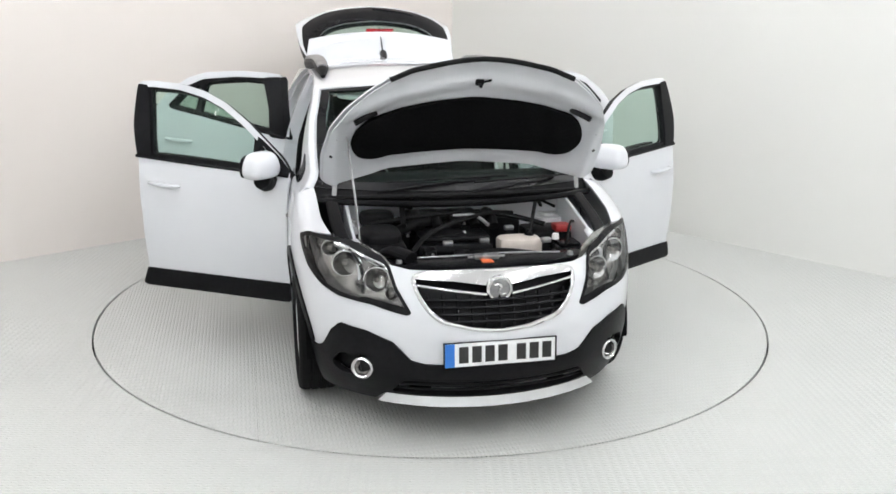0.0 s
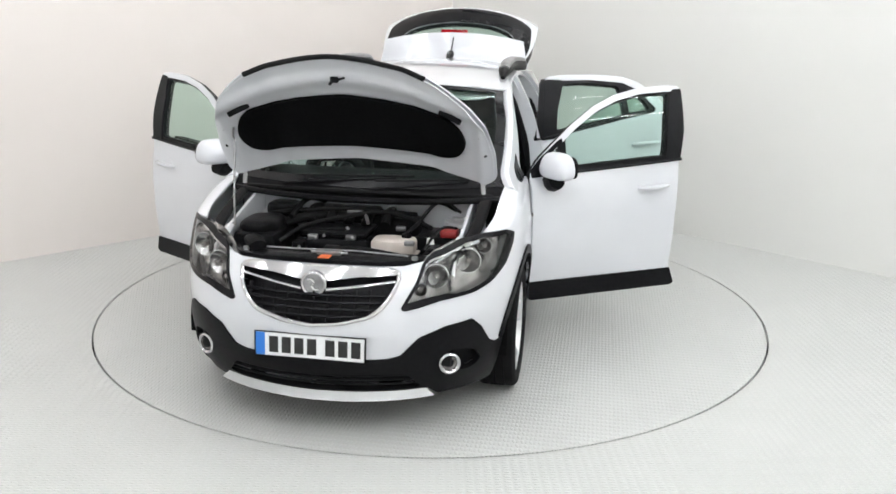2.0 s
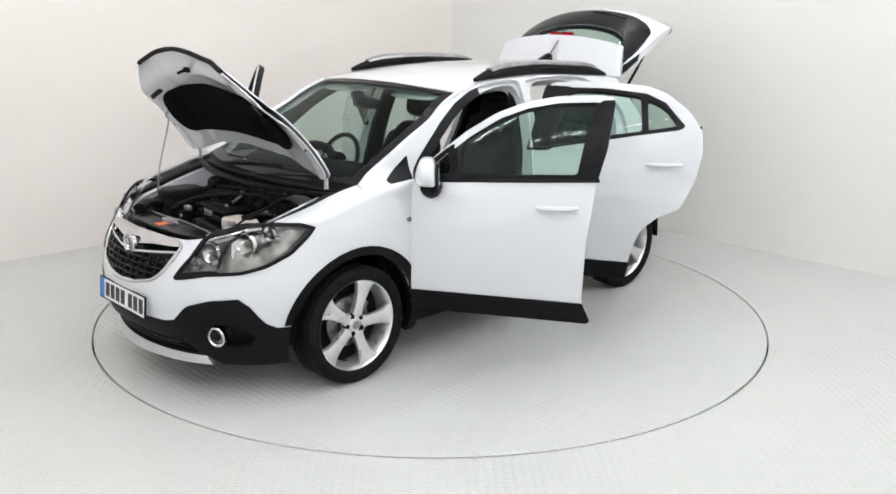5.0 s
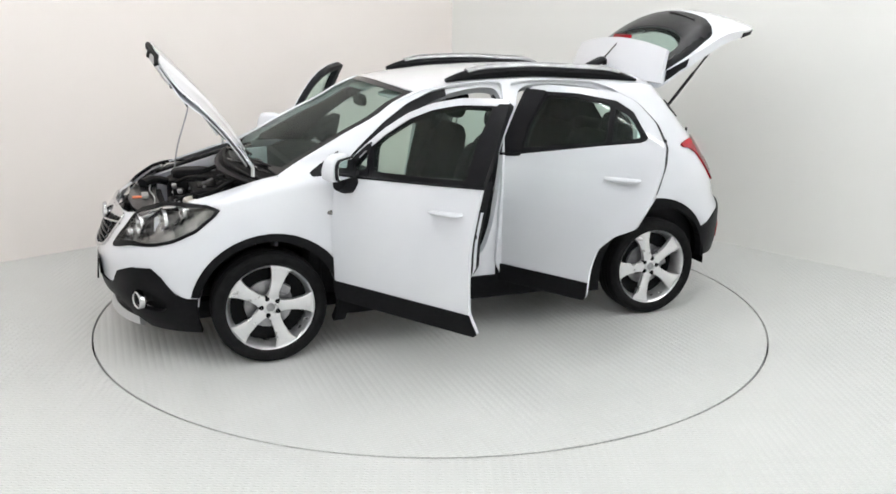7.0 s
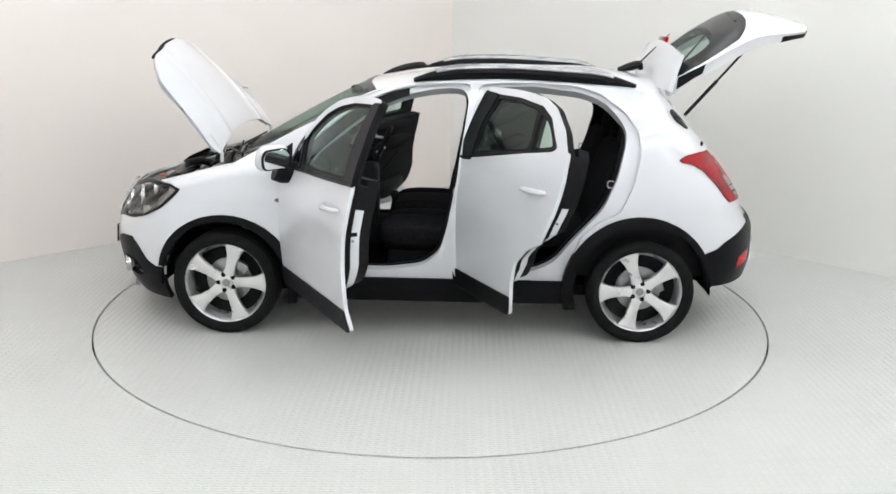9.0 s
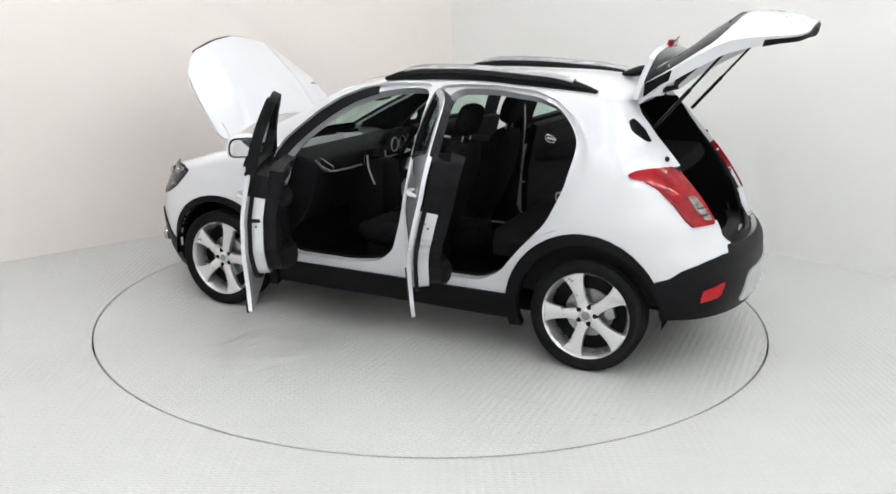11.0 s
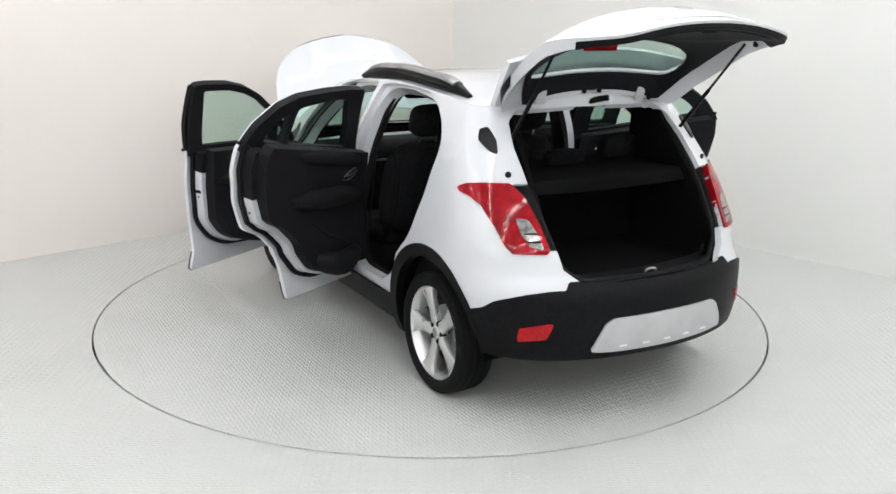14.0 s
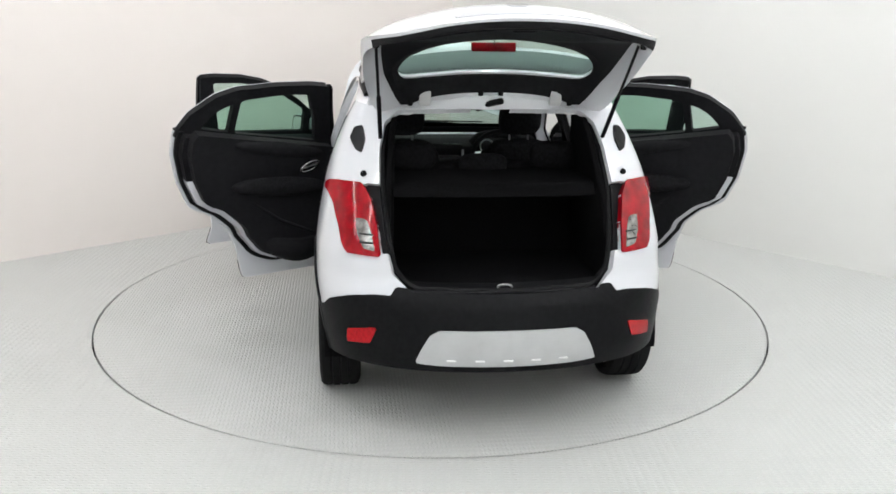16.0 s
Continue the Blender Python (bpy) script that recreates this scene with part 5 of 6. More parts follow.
part("tailgate_frame", join(strip(l_out, l_in), strip(l_in, l_trim)), WHITE, gate, "white painted tailgate inner frame")
tip = [k for k in range(len(loop)) if loop[k, 1] < 0.99]
tip.sort(key=lambda k: loop[k, 0])
t_a = l_out[tip] * 0.75 + l_in[tip] * 0.25 + np.array([0, 0, -0.004])
t_b = l_in[tip] + np.array([0.005, 0, -0.004])
t_c = l_trim[tip] + np.array([0.008, 0, 0])
nt_ = len(tip)
part("tailgate_lip", (np.vstack([t_a, t_b, t_c]), [(r * nt_ + i, r * nt_ + i + 1, (r + 1) * nt_ + i + 1, (r + 1) * nt_ + i) for r in (0, 1) for i in range(nt_ - 1)]), TRIM, gate, "black plastic lower tailgate lip")
for sg in (1, -1):
    pick = [k for k in np.argsort(loop[:, 1]) if loop[k, 0] * sg > 0.3 and 1.34 < loop[k, 1] < 1.515]
    a, b = l_out[pick] + np.array([-0.004, 0.004 * sg, 0]), l_in[pick] * 0.75 + l_out[pick] * 0.25 + np.array([0, 0.004 * sg, 0])
    m = len(pick)
    part("tailgate_cheek", (np.vstack([a, b]), [(i, i + 1, m + i + 1, m + i) for i in range(m - 1)]), BLACK, gate, "gloss black tailgate side")
g_loop = loop_at(GATE_GLASS)
g_small = np.stack([g_loop[:, 0] * 0.975, 1.335 + (g_loop[:, 1] - 1.335) * 0.95], 1)
g_in = lay(g_small, 0.04)
l_mid = (l_trim + g_in) / 2 + np.array([0.012, 0, 0])
part("tailgate_trim", join(strip(l_trim, l_trim + np.array([0.012, 0, -0.004])), strip(l_trim + np.array([0.012, 0, -0.004]), l_mid), strip(l_mid, g_in)), TRIM, gate, "black plastic tailgate lining")
part("glass_reveal", strip(lay(g_loop, 0.008), g_in), TRIM, gate)


def spoiler_at(t, v):
    y = v * (0.615 - 0.045 * t)
    x = -1.392 - 0.285 * t * (1 - 0.20 * v * v)
    drop = 0.060 * np.abs(v) ** 2.6
    return x, y, 1.588 - drop * (1 - 0.5 * t) - 0.02 * t - 0.02 * t * t


sp = grid(np.linspace(0, 1, 16), np.linspace(-1, 1, 41), spoiler_at)
if np.cross(sp[0][sp[1][0][1]] - sp[0][sp[1][0][0]], sp[0][sp[1][0][2]] - sp[0][sp[1][0][0]])[2] < 0:
    sp = (sp[0], sp[1][:, ::-1])
part("spoiler", thick(sp, 0.03), WHITE, gate, "white painted roof spoiler")
part("brake_light", box(-1.705, -1.66, -0.11, 0.11, 1.515, 1.535, 0.006), RED, gate, "red high brake light")
part("rear_wiper", tube(smooth_path([(float(gate_x(0, 1.18)) - 0.004, 0.0, 1.18), (float(gate_x(0.12, 1.19)) - 0.004, 0.12, 1.19), (float(gate_x(0.34, 1.205)) - 0.004, 0.34, 1.205)]), [0.009, 0.009, 0.009, 0.009, 0.009, 0.009, 0.009, 0.008, 0.008, 0.008, 0.007, 0.007, 0.007], 8), BLACK, gate, "black rear wiper")
part("tailgate_badge", thick(proud(cutout(GATE_SHEET, [end(circle(0, 1.02, 0.045, 24))]), 0.006), 0.01), CHROME, gate, "round chrome maker's badge")
part("plate_recess", thick(proud(cutout(GATE_SHEET, [end(rounded([(-0.28, 0.84), (0.28, 0.84), (0.27, 0.955), (-0.27, 0.955)], 0.02))]), 0.004), 0.008), WHITE, gate, "white number plate recess")
part("grab_handle", join(box(-1.975, -1.945, 0.02, 0.12, 0.88, 0.94, 0.010), box(-1.975, -1.95, -0.24, -0.10, 0.90, 0.93, 0.01)), TRIM, gate, "black tailgate grab recess")
part("gate_lock", box(-1.98, -1.945, -0.05, 0.05, 0.812, 0.842, 0.01), BLACK, gate)
for y in (-0.33, 0.33):
    part("gate_hinge", box(-1.47, -1.39, y - 0.03, y + 0.03, 1.50, 1.525, 0.006), SHADED_WHITE, gate)
part("gate_cable", tube(smooth_path([(-1.39, 0.06, 1.50), (-1.45, 0.01, 1.53), (-1.52, -0.04, 1.55)]), 0.016, 8), SEAL, car, "black tailgate cable sleeve")
for sg in (1, -1):
    for k in (25, 8, 112):
        q = l_in[k] * 0.5 + l_trim[k] * 0.5
        part("bump_stop", moved(lathe([(0.001, 0.014), (0.013, 0.012), (0.015, -0.02)], 12), pose(q[0] + 0.004, abs(q[1]) * sg, q[2], 0, 0, -90)), SEAL, gate)
    strut = part("gas_strut", tube([(-1.527, 0.555 * sg, 1.375), (-1.70, 0.568 * sg, 1.585)], 0.011, 8), BLACK, car, "black gas strut holding the tailgate")
    part("strut_rod", tube([(-1.70, 0.568 * sg, 1.585), (-1.90, 0.585 * sg, 1.832)], 0.007, 8), SEAL, strut)


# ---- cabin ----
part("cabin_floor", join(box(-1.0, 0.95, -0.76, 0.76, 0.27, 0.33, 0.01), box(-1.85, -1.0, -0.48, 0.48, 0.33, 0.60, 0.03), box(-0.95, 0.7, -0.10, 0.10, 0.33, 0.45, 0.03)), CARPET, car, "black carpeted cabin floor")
part("underbody", join(box(-0.80, 0.80, -0.76, 0.76, 0.20, 0.27, 0.02), box(-1.50, 1.70, -0.50, 0.50, 0.18, 0.30, 0.02)), SEAL, car, "dark underbody")
part("bulkhead", box(0.95, 1.02, -0.72, 0.72, 0.30, 1.02, 0.01), TRIM, car)


def pad(cx, cy, cz, sx, sy, sz, p=4.0, m=None):
    """A cushion: a sphere blown out towards a box."""
    bm = bmesh.new()
    bmesh.ops.create_uvsphere(bm, u_segments=20, v_segments=14, radius=1)
    for v in bm.verts:
        k = (abs(v.co.x) ** p + abs(v.co.y) ** p + abs(v.co.z) ** p) ** (-1 / p)
        v.co = Vector((v.co.x * k * sx / 2, v.co.y * k * sy / 2, v.co.z * k * sz / 2))
    s = bm_shape(bm)
    return moved(s, pose(cx, cy, cz) @ (m or Matrix()))


def build_seat(y):
    seat = part("front_seat", pad(0.10, y, 0.56, 0.52, 0.50, 0.17), FABRIC, car, "charcoal fabric front seat")
    lean_m = pose(0, 0, 0, 0, -17, 0)
    part("backrest", pad(-0.22, y, 0.88, 0.15, 0.46, 0.64, 4, lean_m), FABRIC, seat)
    for d in (-0.20, 0.20):
        part("back_bolster", pad(-0.19, y + d, 0.86, 0.17, 0.10, 0.52, 3, lean_m), FABRIC, seat)
    part("headrest", pad(-0.335, y, 1.32, 0.11, 0.27, 0.20, 3.5, lean_m), FABRIC, seat)
    for d in (-0.06, 0.06):
        part("headrest_post", tube([(-0.305, y + d, 1.16), (-0.33, y + d, 1.28)], 0.006, 6), STEEL, seat)
    part("seat_base", box(-0.12, 0.30, y - 0.22, y + 0.22, 0.33, 0.50, 0.03), TRIM, seat)
    for d in (-0.22, 0.22):
        part("seat_bolster", pad(0.10, y + d, 0.59, 0.48, 0.10, 0.15, 3), FABRIC, seat)


build_seat(0.37)
build_seat(-0.37)
bench = part("rear_bench", pad(-0.80, 0, 0.60, 0.50, 1.30, 0.18, 6), FABRIC, car, "charcoal fabric rear bench with folded-up backrest")
for y, w in ((0.33, 0.58), (-0.33, 0.58)):
    part("backrest", pad(-1.09, y, 0.90, 0.16, w + 0.06, 0.58, 6, pose(0, 0, 0, 0, -18, 0)), FABRIC, bench)
for y in (0.38, 0.0, -0.38):
    part("headrest", pad(-1.22, y, 1.235 if y else 1.19, 0.10, 0.26, 0.15 if y else 0.10, 3.5, pose(0, 0, 0, 0, -12, 0)), FABRIC, bench)
for sg in (1, -1):
    part("seat_belt", tube([(-0.26, 0.66 * sg, 1.40), (-0.24, 0.70 * sg, 1.05), (-0.20, 0.74 * sg, 0.55)], 0.022, 6, 0.15), SEAL, car)

# dashboard on the far side of the screen
dash_pts = [(0.98, 0.30), (0.98, 1.03), (0.86, 1.065), (0.70, 1.055), (0.61, 1.02), (0.585, 0.96), (0.62, 0.86), (0.66, 0.74), (0.72, 0.62), (0.80, 0.55), (0.85, 0.30)]
dv = prism(rounded(dash_pts, 0.04), 1.40, 0.015)
dash = part("dashboard", moved(dv, Matrix(((1, 0, 0, 0), (0, 0, -1, 0.70), (0, 1, 0, 0), (0, 0, 0, 1)))), TRIM, car, "black moulded dashboard with silver vent rings")
part("console", join(box(0.42, 0.72, -0.13, 0.13, 0.42, 0.95, 0.04), box(-0.30, 0.50, -0.12, 0.12, 0.40, 0.58, 0.04)), TRIM, dash, "black centre console")
part("console_panel", box(0.555, 0.60, -0.12, 0.12, 0.80, 1.03, 0.015), BLACK, dash)
for y in (0.10, -0.10):
    part("air_vent", moved(lathe([(0.001, -0.004), (0.030, -0.004), (0.032, 0.006), (0.038, 0.002)], 20), pose(0.578, y, 0.955, 0, 0, 90)), STEEL, dash, "silver vent ring")
part("instrument_hood", tube(smooth_path([(0.62, -0.20, 1.03), (0.60, -0.28, 1.09), (0.60, -0.46, 1.09), (0.62, -0.54, 1.03)]), 0.03, 8), TRIM, dash)
for y in (-0.31, -0.43):
    part("dial", moved(lathe([(0.045, 0), (0.052, 0.01), (0.055, 0)], 20), pose(0.575, y, 1.01, 0, 0, 90)), SILVER, dash)
for sg in (1, -1):
    part("trim_blade", tube(smooth_path([(0.60, 0.695 * sg, 1.03), (0.572, 0.62 * sg, 0.955), (0.566, 0.40 * sg, 0.935), (0.575, 0.17 * sg, 0.93)]), 0.011, 8, 0.7), STEEL, dash, "silver dashboard trim strip")
    part("vent_bezel", tube([(0.575, 0.68 * sg, 1.045), (0.562, 0.545 * sg, 0.965), (0.562, 0.60 * sg, 0.955), (0.575, 0.69 * sg, 1.0), (0.575, 0.68 * sg, 1.045)], 0.006, 6), CHROME, dash, "chrome corner vent bezel")
    part("console_strip", tube(smooth_path([(0.552, 0.128 * sg, 0.99), (0.54, 0.130 * sg, 0.90), (0.49, 0.134 * sg, 0.79)]), 0.007, 6), SILVER, dash, "silver console strip")
part("gear_lever", join(tube([(0.34, 0, 0.56), (0.31, 0, 0.70)], 0.012, 8), pad(0.305, 0, 0.73, 0.06, 0.055, 0.07, 2.5)), BLACK, dash)
wheel_m = pose(0.44, -0.37, 0.98, 0, -24, 0)
rim_pts = [(0.0, 0.185 * math.cos(a), 0.185 * math.sin(a)) for a in np.linspace(0, 2 * math.pi, 33)]
st = part("steering_wheel", tube(rim_pts, 0.016, 8), TRIM, car, "black three-spoke steering wheel with silver inlays", at=wheel_m)
part("wheel_boss", pad(0.015, 0, -0.01, 0.06, 0.16, 0.13, 3), TRIM, st)
for a in (0, 180, 270):
    c, s_ = math.cos(radians(a)), math.sin(radians(a))
    part("wheel_spoke", tube([(0.01, 0.06 * c, 0.06 * s_), (0.0, 0.175 * c, 0.175 * s_)], 0.018, 8, 0.5), SILVER, st, "silver wheel spoke")
part("steering_column", tube([(0.46, -0.37, 0.97), (0.66, -0.37, 0.88)], 0.045, 10), TRIM, car)
part("rear_view_mirror", join(pad(0.50, 0.0, 1.405, 0.04, 0.24, 0.075, 4), tube([(0.50, 0, 1.42), (0.54, 0, 1.47)], 0.012, 6), pad(0.565, 0, 1.455, 0.07, 0.09, 0.06, 3)), BLACK, car, "black interior mirror")
for sg in (1, -1):
    part("sun_visor", pad(0.36, 0.34 * sg, 1.475, 0.16, 0.40, 0.02, 5, pose(0, 0, 0, 0, 14, 0)), PALE, car)

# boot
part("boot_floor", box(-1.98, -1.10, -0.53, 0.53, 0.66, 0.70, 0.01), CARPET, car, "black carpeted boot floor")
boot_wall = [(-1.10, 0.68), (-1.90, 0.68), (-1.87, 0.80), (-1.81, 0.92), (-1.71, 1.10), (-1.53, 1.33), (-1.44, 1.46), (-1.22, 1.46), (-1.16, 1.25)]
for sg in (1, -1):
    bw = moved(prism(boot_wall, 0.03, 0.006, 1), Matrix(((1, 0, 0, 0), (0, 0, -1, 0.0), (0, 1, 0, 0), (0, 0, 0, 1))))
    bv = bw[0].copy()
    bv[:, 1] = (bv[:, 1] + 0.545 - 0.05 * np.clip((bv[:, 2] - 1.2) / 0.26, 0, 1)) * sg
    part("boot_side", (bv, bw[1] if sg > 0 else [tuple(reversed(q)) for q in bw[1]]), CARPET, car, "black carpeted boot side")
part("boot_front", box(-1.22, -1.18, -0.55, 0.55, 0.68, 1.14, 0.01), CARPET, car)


def shelf_at(t, v):
    x = -1.16 - 0.52 * t + 0.05 * t * v * v
    return x, v * 0.60, 1.165 - 0.0 * t - 0.06 * np.clip((t - 0.9) / 0.1, 0, 1) ** 2


sh = grid(np.linspace(0, 1, 30), np.linspace(-1, 1, 21), shelf_at)
if np.cross(sh[0][sh[1][0][1]] - sh[0][sh[1][0][0]], sh[0][sh[1][0][2]] - sh[0][sh[1][0][0]])[2] < 0:
    sh = (sh[0], sh[1][:, ::-1])
part("parcel_shelf", thick(sh, 0.014), CARPET, car, "black felt parcel shelf")
part("boot_striker", tube(smooth_path([(-1.965, -0.03, 0.70), (-1.965, -0.03, 0.745), (-1.965, 0.03, 0.745), (-1.965, 0.03, 0.70)], 3), 0.006, 6), STEEL, car, "steel boot striker")
part("sill_protector", box(-1.99, -1.93, -0.46, 0.46, 0.69, 0.722, 0.008), CLAD, car)

# ---- engine bay ----
part("engine_tray", box(1.0, 2.0, -0.62, 0.62, 0.36, 0.42, 0.01), SEAL, car, "dark engine bay bottom")
for sg in (1, -1):
    inner = [(1.02, 0.76), (1.02, 1.03), (1.25, 1.02), (1.5, 0.955), (1.68, 0.905), (1.86, 0.84), (1.90, 0.40), (1.73, 0.40), (1.71, 0.60), (1.61, 0.70), (1.45, 0.76)]
    iv = moved(prism(inner, 0.018, 0.004, 1), Matrix(((1, 0, 0, 0), (0, 0, -1, 0.60 * sg + 0.009), (0, 1, 0, 0), (0, 0, 0, 1))))
    part("inner_wing", iv, WHITE, car, "white painted inner wing")
    rail = [(x, (float(crest_y(x)) - 0.025) * sg, float(crest_z(x)) - 0.03) for x in np.linspace(1.12, 1.82, 14)]
    rail2 = [(x, 0.615 * sg, float(crest_z(x)) - 0.045) for x in np.linspace(1.12, 1.82, 14)]
    part("wing_rail", tube([tuple((np.array(a) + np.array(b)) / 2) for a, b in zip(rail, rail2)], 0.034, 8, 0.4), CLAD, car, "black wing rail cover")
    part("strut_top", moved(lathe([(0.001, 0.0), (0.05, 0.0), (0.055, -0.012), (0.09, -0.02), (0.10, -0.06)], 24), pose(1.22, 0.53 * sg, 0.90, 90, 0, 0)), SHADED_WHITE, car, "white painted suspension top")
    part("lamp_bracket", tube(smooth_path([(1.66, 0.60 * sg, 0.90), (1.76, 0.585 * sg, 0.875), (1.86, 0.53 * sg, 0.845), (1.90, 0.47 * sg, 0.82)]), 0.022, 8, 0.4), WHITE, car, "white painted lamp bracket")
slam = [(1.98, 0.0), (1.965, 0.25), (1.92, 0.42), (1.86, 0.50), (1.78, 0.50), (1.80, 0.25), (1.81, 0.0), (1.80, -0.25), (1.78, -0.50), (1.86, -0.50), (1.92, -0.42), (1.965, -0.25)]
sl = moved(prism(rounded(slam, 0.02), 0.03, 0.006), pose(0, 0, 0.81))
slam_panel = part("slam_panel", sl, BLACK, car, "black plastic slam panel over the radiator")
part("slam_sticker", box(1.90, 1.955, -0.035, 0.02, 0.838, 0.843), ORANGE, slam_panel, "orange warning sticker")
part("bonnet_lock", join(box(1.86, 1.90, -0.06, 0.06, 0.838, 0.862, 0.006), tube([(1.88, -0.09, 0.85), (1.88, 0.09, 0.85)], 0.006, 6)), STEEL, slam_panel, "steel bonnet lock")
for y in (-0.42, 0.42):
    part("slam_stop", moved(lathe([(0.001, 0.02), (0.014, 0.018), (0.016, 0.0)], 14), pose(1.885, y, 0.838, 90, 0, 0)), STEEL, slam_panel)
part("radiator", box(1.76, 1.82, -0.45, 0.45, 0.40, 0.80, 0.01), SEAL, car, "dark radiator")
engine = part("engine", join(box(1.30, 1.66, -0.34, 0.30, 0.45, 0.76, 0.03), box(1.34, 1.62, -0.28, 0.12, 0.74, 0.85, 0.04)), BLACK, car, "black plastic covered engine")
part("engine_cover", join(box(1.36, 1.60, -0.25, 0.10, 0.85, 0.875, 0.012), box(1.40, 1.56, -0.20, -0.02, 0.872, 0.882, 0.004), box(1.63, 1.70, -0.26, -0.20, 0.78, 0.84, 0.01), box(1.63, 1.70, -0.10, -0.02, 0.77, 0.82, 0.01)), CLAD, engine, "black engine cover")
airbox = part("air_box", join(box(1.40, 1.72, -0.58, -0.34, 0.62, 0.88, 0.04), pad(1.56, -0.46, 0.89, 0.26, 0.2, 0.08, 4)), CLAD, car, "black air filter box")
part("air_hose", tube(smooth_path([(1.48, -0.38, 0.88), (1.42, -0.25, 0.91), (1.33, -0.10, 0.90), (1.32, 0.06, 0.88)]), 0.026, 12), SEAL, airbox, "black air intake hose")
part("intake_snorkel", tube(smooth_path([(1.70, -0.45, 0.84), (1.80, -0.42, 0.87), (1.88, -0.36, 0.86)]), 0.045, 12, 0.6), CLAD, airbox)
tank = part("coolant_tank", join(pad(1.60, 0.25, 0.825, 0.14, 0.22, 0.085, 6), box(1.53, 1.67, 0.15, 0.37, 0.78, 0.79, 0.004)), TANK, car, "milky pink plastic coolant tank")
part("tank_cap", moved(lathe([(0.001, 0.03), (0.022, 0.028), (0.026, 0.0)], 18), pose(1.58, 0.31, 0.866, 90, 0, 0)), BLACK, tank, "black tank cap")
battery = part("battery", box(1.30, 1.52, 0.34, 0.57, 0.60, 0.86, 0.015), CLAD, car, "black battery cover with red terminal cap")
part("terminal_cap", join(box(1.46, 1.54, 0.47, 0.56, 0.86, 0.90, 0.012), box(1.40, 1.47, 0.49, 0.55, 0.86, 0.885, 0.008)), REDCAP, battery, "red terminal cap")
rear_unit = part("intake_manifold", join(box(1.24, 1.36, -0.50, 0.34, 0.60, 0.915, 0.04), box(1.22, 1.32, -0.30, 0.10, 0.90, 0.945, 0.02), pad(1.30, -0.44, 0.92, 0.14, 0.18, 0.08, 4)), CLAD, car, "black plastic intake and heat shield behind the engine")
for y in (-0.24, -0.14, -0.04, 0.06, 0.16):
    part("intake_runner", tube(smooth_path([(1.27, y, 0.925), (1.36, y, 0.93), (1.44, y, 0.885)], 4), 0.028, 10), SEAL, rear_unit)
for y, x in ((-0.33, 1.40), (0.22, 1.42), (0.02, 1.66), (-0.17, 1.68), (0.33, 1.70)):
    part("wiring_clip", box(x, x + 0.03, y, y + 0.05, 0.86, 0.885, 0.006), STEEL, rear_unit, "grey metal wiring clip")
part("wiring_loom", tube(smooth_path([(1.36, -0.50, 0.90), (1.40, -0.30, 0.935), (1.38, 0.0, 0.955), (1.40, 0.25, 0.93), (1.50, 0.42, 0.90)]), 0.014, 8), SEAL, rear_unit, "black taped wiring loom")
part("slam_cable", tube(smooth_path([(1.83, -0.36, 0.846), (1.845, -0.15, 0.85), (1.83, 0.1, 0.85), (1.85, 0.38, 0.846)]), 0.004, 6), STEEL, slam_panel, "grey bonnet release cable")
part("fuse_box", join(box(1.56, 1.72, 0.42, 0.57, 0.66, 0.83, 0.02), box(1.58, 1.70, 0.44, 0.55, 0.83, 0.845, 0.006)), BLACK, car, "black fuse box")
part("brake_reservoir", pad(1.14, -0.40, 0.93, 0.12, 0.16, 0.10, 3), CLAD, car)
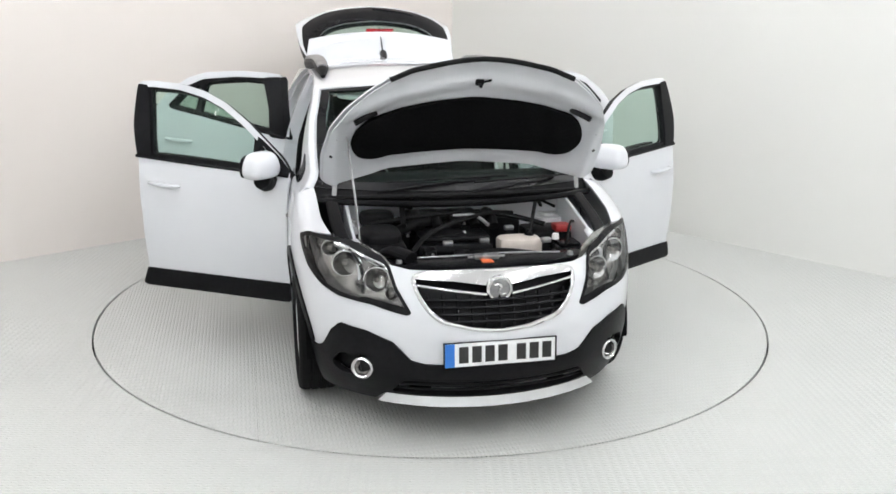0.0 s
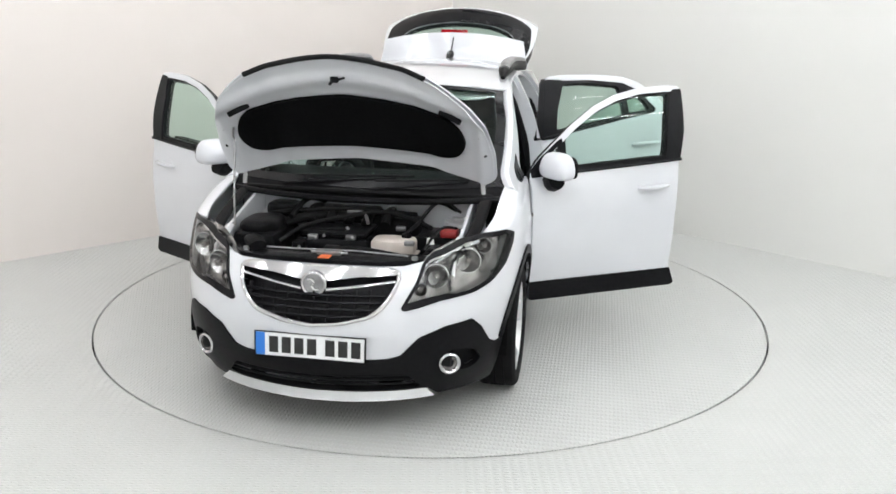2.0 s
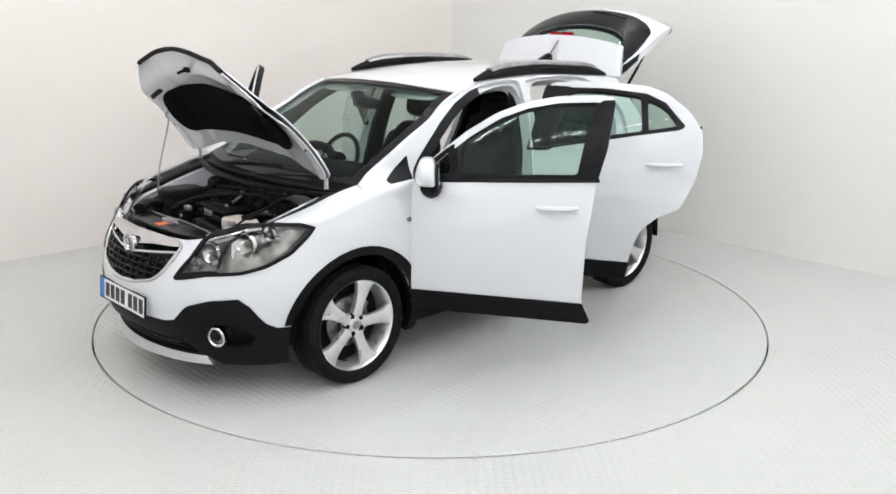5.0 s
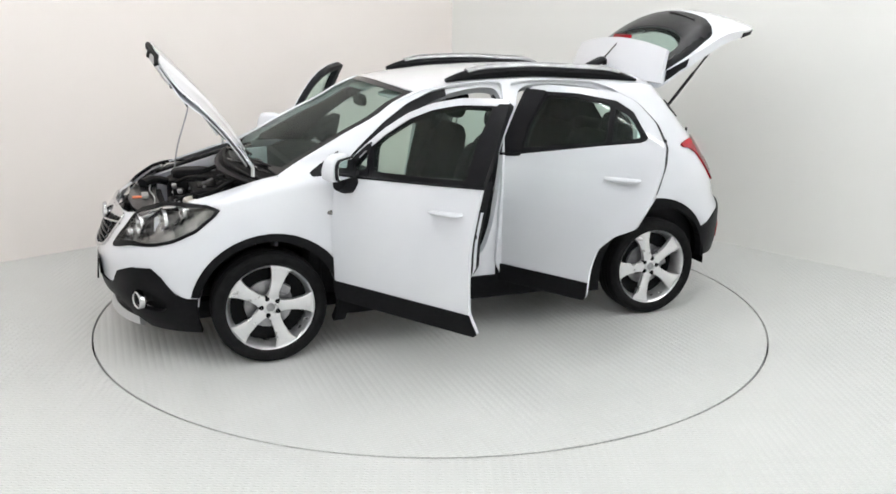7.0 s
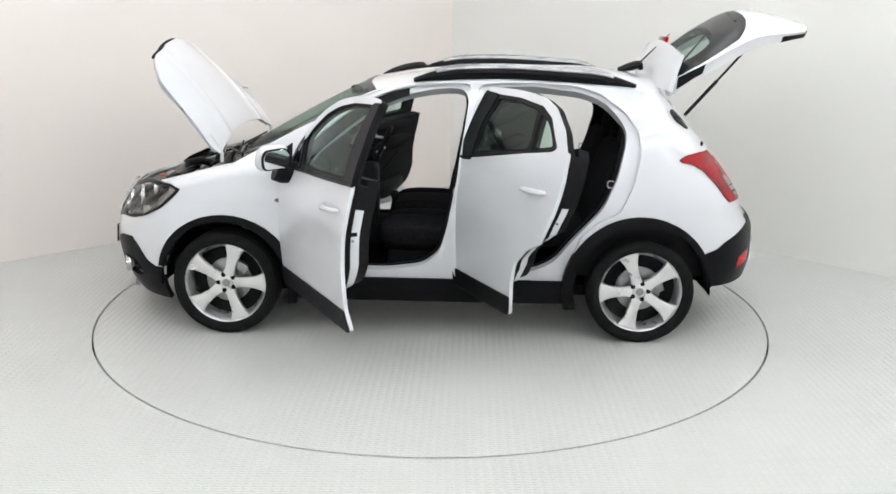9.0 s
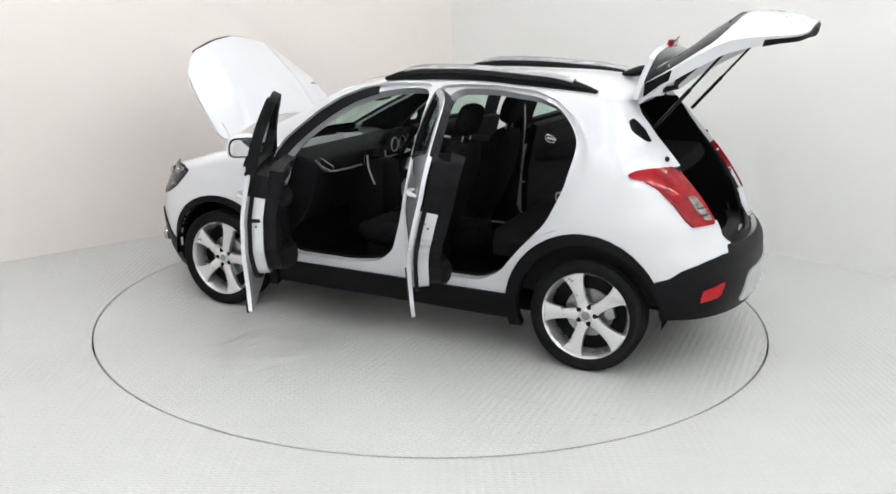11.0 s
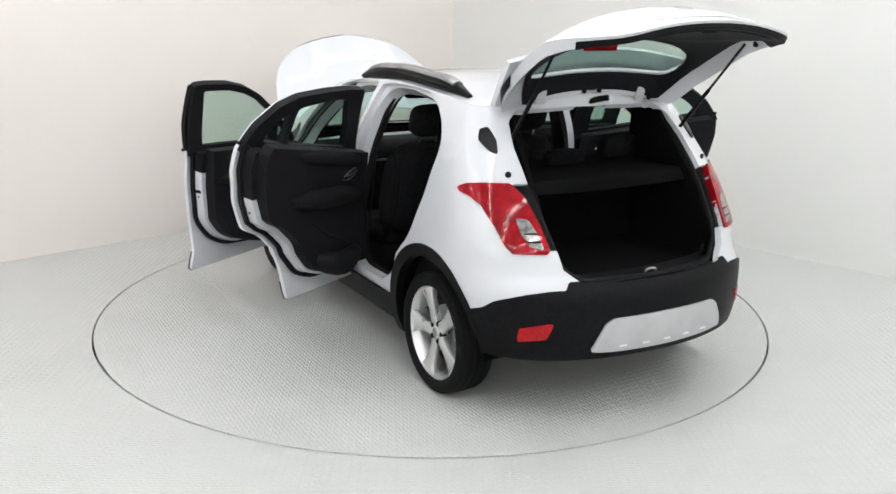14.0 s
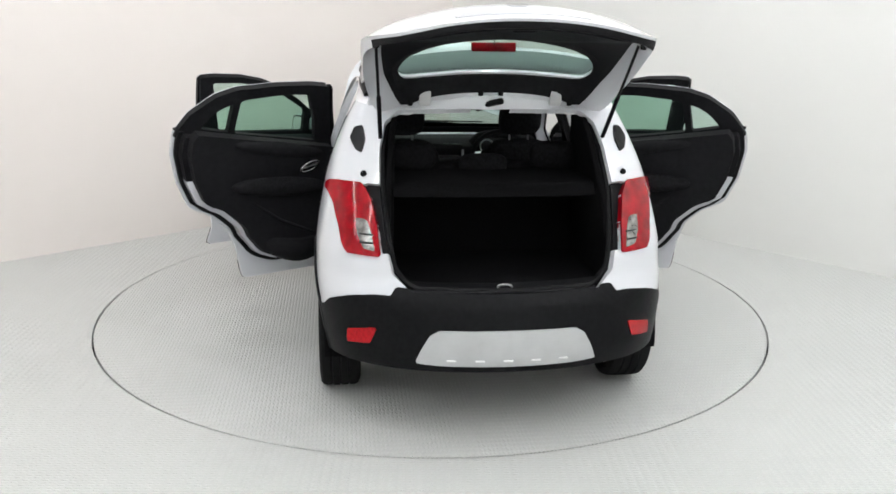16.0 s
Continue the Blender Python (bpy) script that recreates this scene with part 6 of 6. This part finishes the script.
for pts, r, m in (([(1.2, 0.5, 0.93), (1.35, 0.42, 1.0), (1.5, 0.35, 0.92), (1.62, 0.3, 0.88)], 0.010, SEAL), ([(1.3, 0.30, 0.92), (1.45, 0.1, 0.955), (1.6, -0.2, 0.91), (1.7, -0.32, 0.84)], 0.012, SEAL), ([(1.15, -0.2, 0.92), (1.3, -0.3, 0.98), (1.5, -0.33, 0.92)], 0.014, SEAL), ([(1.68, -0.05, 0.80), (1.74, 0.1, 0.83), (1.72, 0.3, 0.80)], 0.02, SEAL), ([(1.1, 0.2, 0.93), (1.2, 0.4, 0.99), (1.32, 0.54, 0.95)], 0.008, SEAL), ([(1.55, 0.56, 0.92), (1.66, 0.5, 0.94), (1.78, 0.44, 0.86)], 0.007, SEAL), ([(1.40, -0.05, 0.94), (1.45, 0.05, 0.95), (1.55, 0.10, 0.92)], 0.009, STEEL)):
    part("engine_hose", tube(smooth_path(pts), r, 8), m, car, "black engine bay hose" if m is SEAL else "grey metal pipe")
part("scuttle_seal", tube([(1.245 + 0.13 * (1 - (y / 0.7) ** 2), y, 1.045 - 0.02 * (y / 0.7) ** 2) for y in np.linspace(-0.68, 0.68, 25)], 0.014, 8), SEAL, car, "black rubber scuttle seal")
part("scuttle_front", moved(prism([(-0.66, 0.60), (0.66, 0.60), (0.66, 1.0), (0.3, 1.03), (-0.3, 1.03), (-0.66, 1.0)], 0.02, 0.004, 1), Matrix(((0, 0, 1, 1.19), (1, 0, 0, 0), (0, 1, 0, 0), (0, 0, 0, 1)))), WHITE, car, "white painted engine bay bulkhead")
for x, y, z, r in ((1.52, -0.02, 0.885, 0.016), (1.60, -0.12, 0.86, 0.012), (1.40, 0.16, 0.90, 0.014), (1.66, 0.08, 0.80, 0.012), (1.45, -0.30, 0.86, 0.012), (1.36, 0.02, 0.89, 0.012), (1.70, -0.22, 0.82, 0.012)):
    part("engine_bolt", moved(lathe([(0.001, 0.005), (r * 0.5, 0.004), (r * 0.6, 0.0), (r * 0.8, -0.01)], 12), pose(x, y, z, 90, 0, 0)), STEEL, car)
part("washer_cap", moved(lathe([(0.001, 0.03), (0.016, 0.028), (0.02, 0.0)], 14), pose(1.62, 0.44, 0.85, 90, 0, 0)), PALE, car, "white washer cap")


# ---- what moves ----
def motions():
    turn, place = [], []
    for i in range(33):
        t = 0.5 * i
        a = -77.473 - 11.6475 * t
        m = pose(0, 0, 0, 0, 0, a)
        turn.append((t, m))
        place.append((t, m @ pose(-0.027, -0.1375, 0, 0, 0, -0.5)))
    walk(table, turn)
    walk(car, place)


motions()
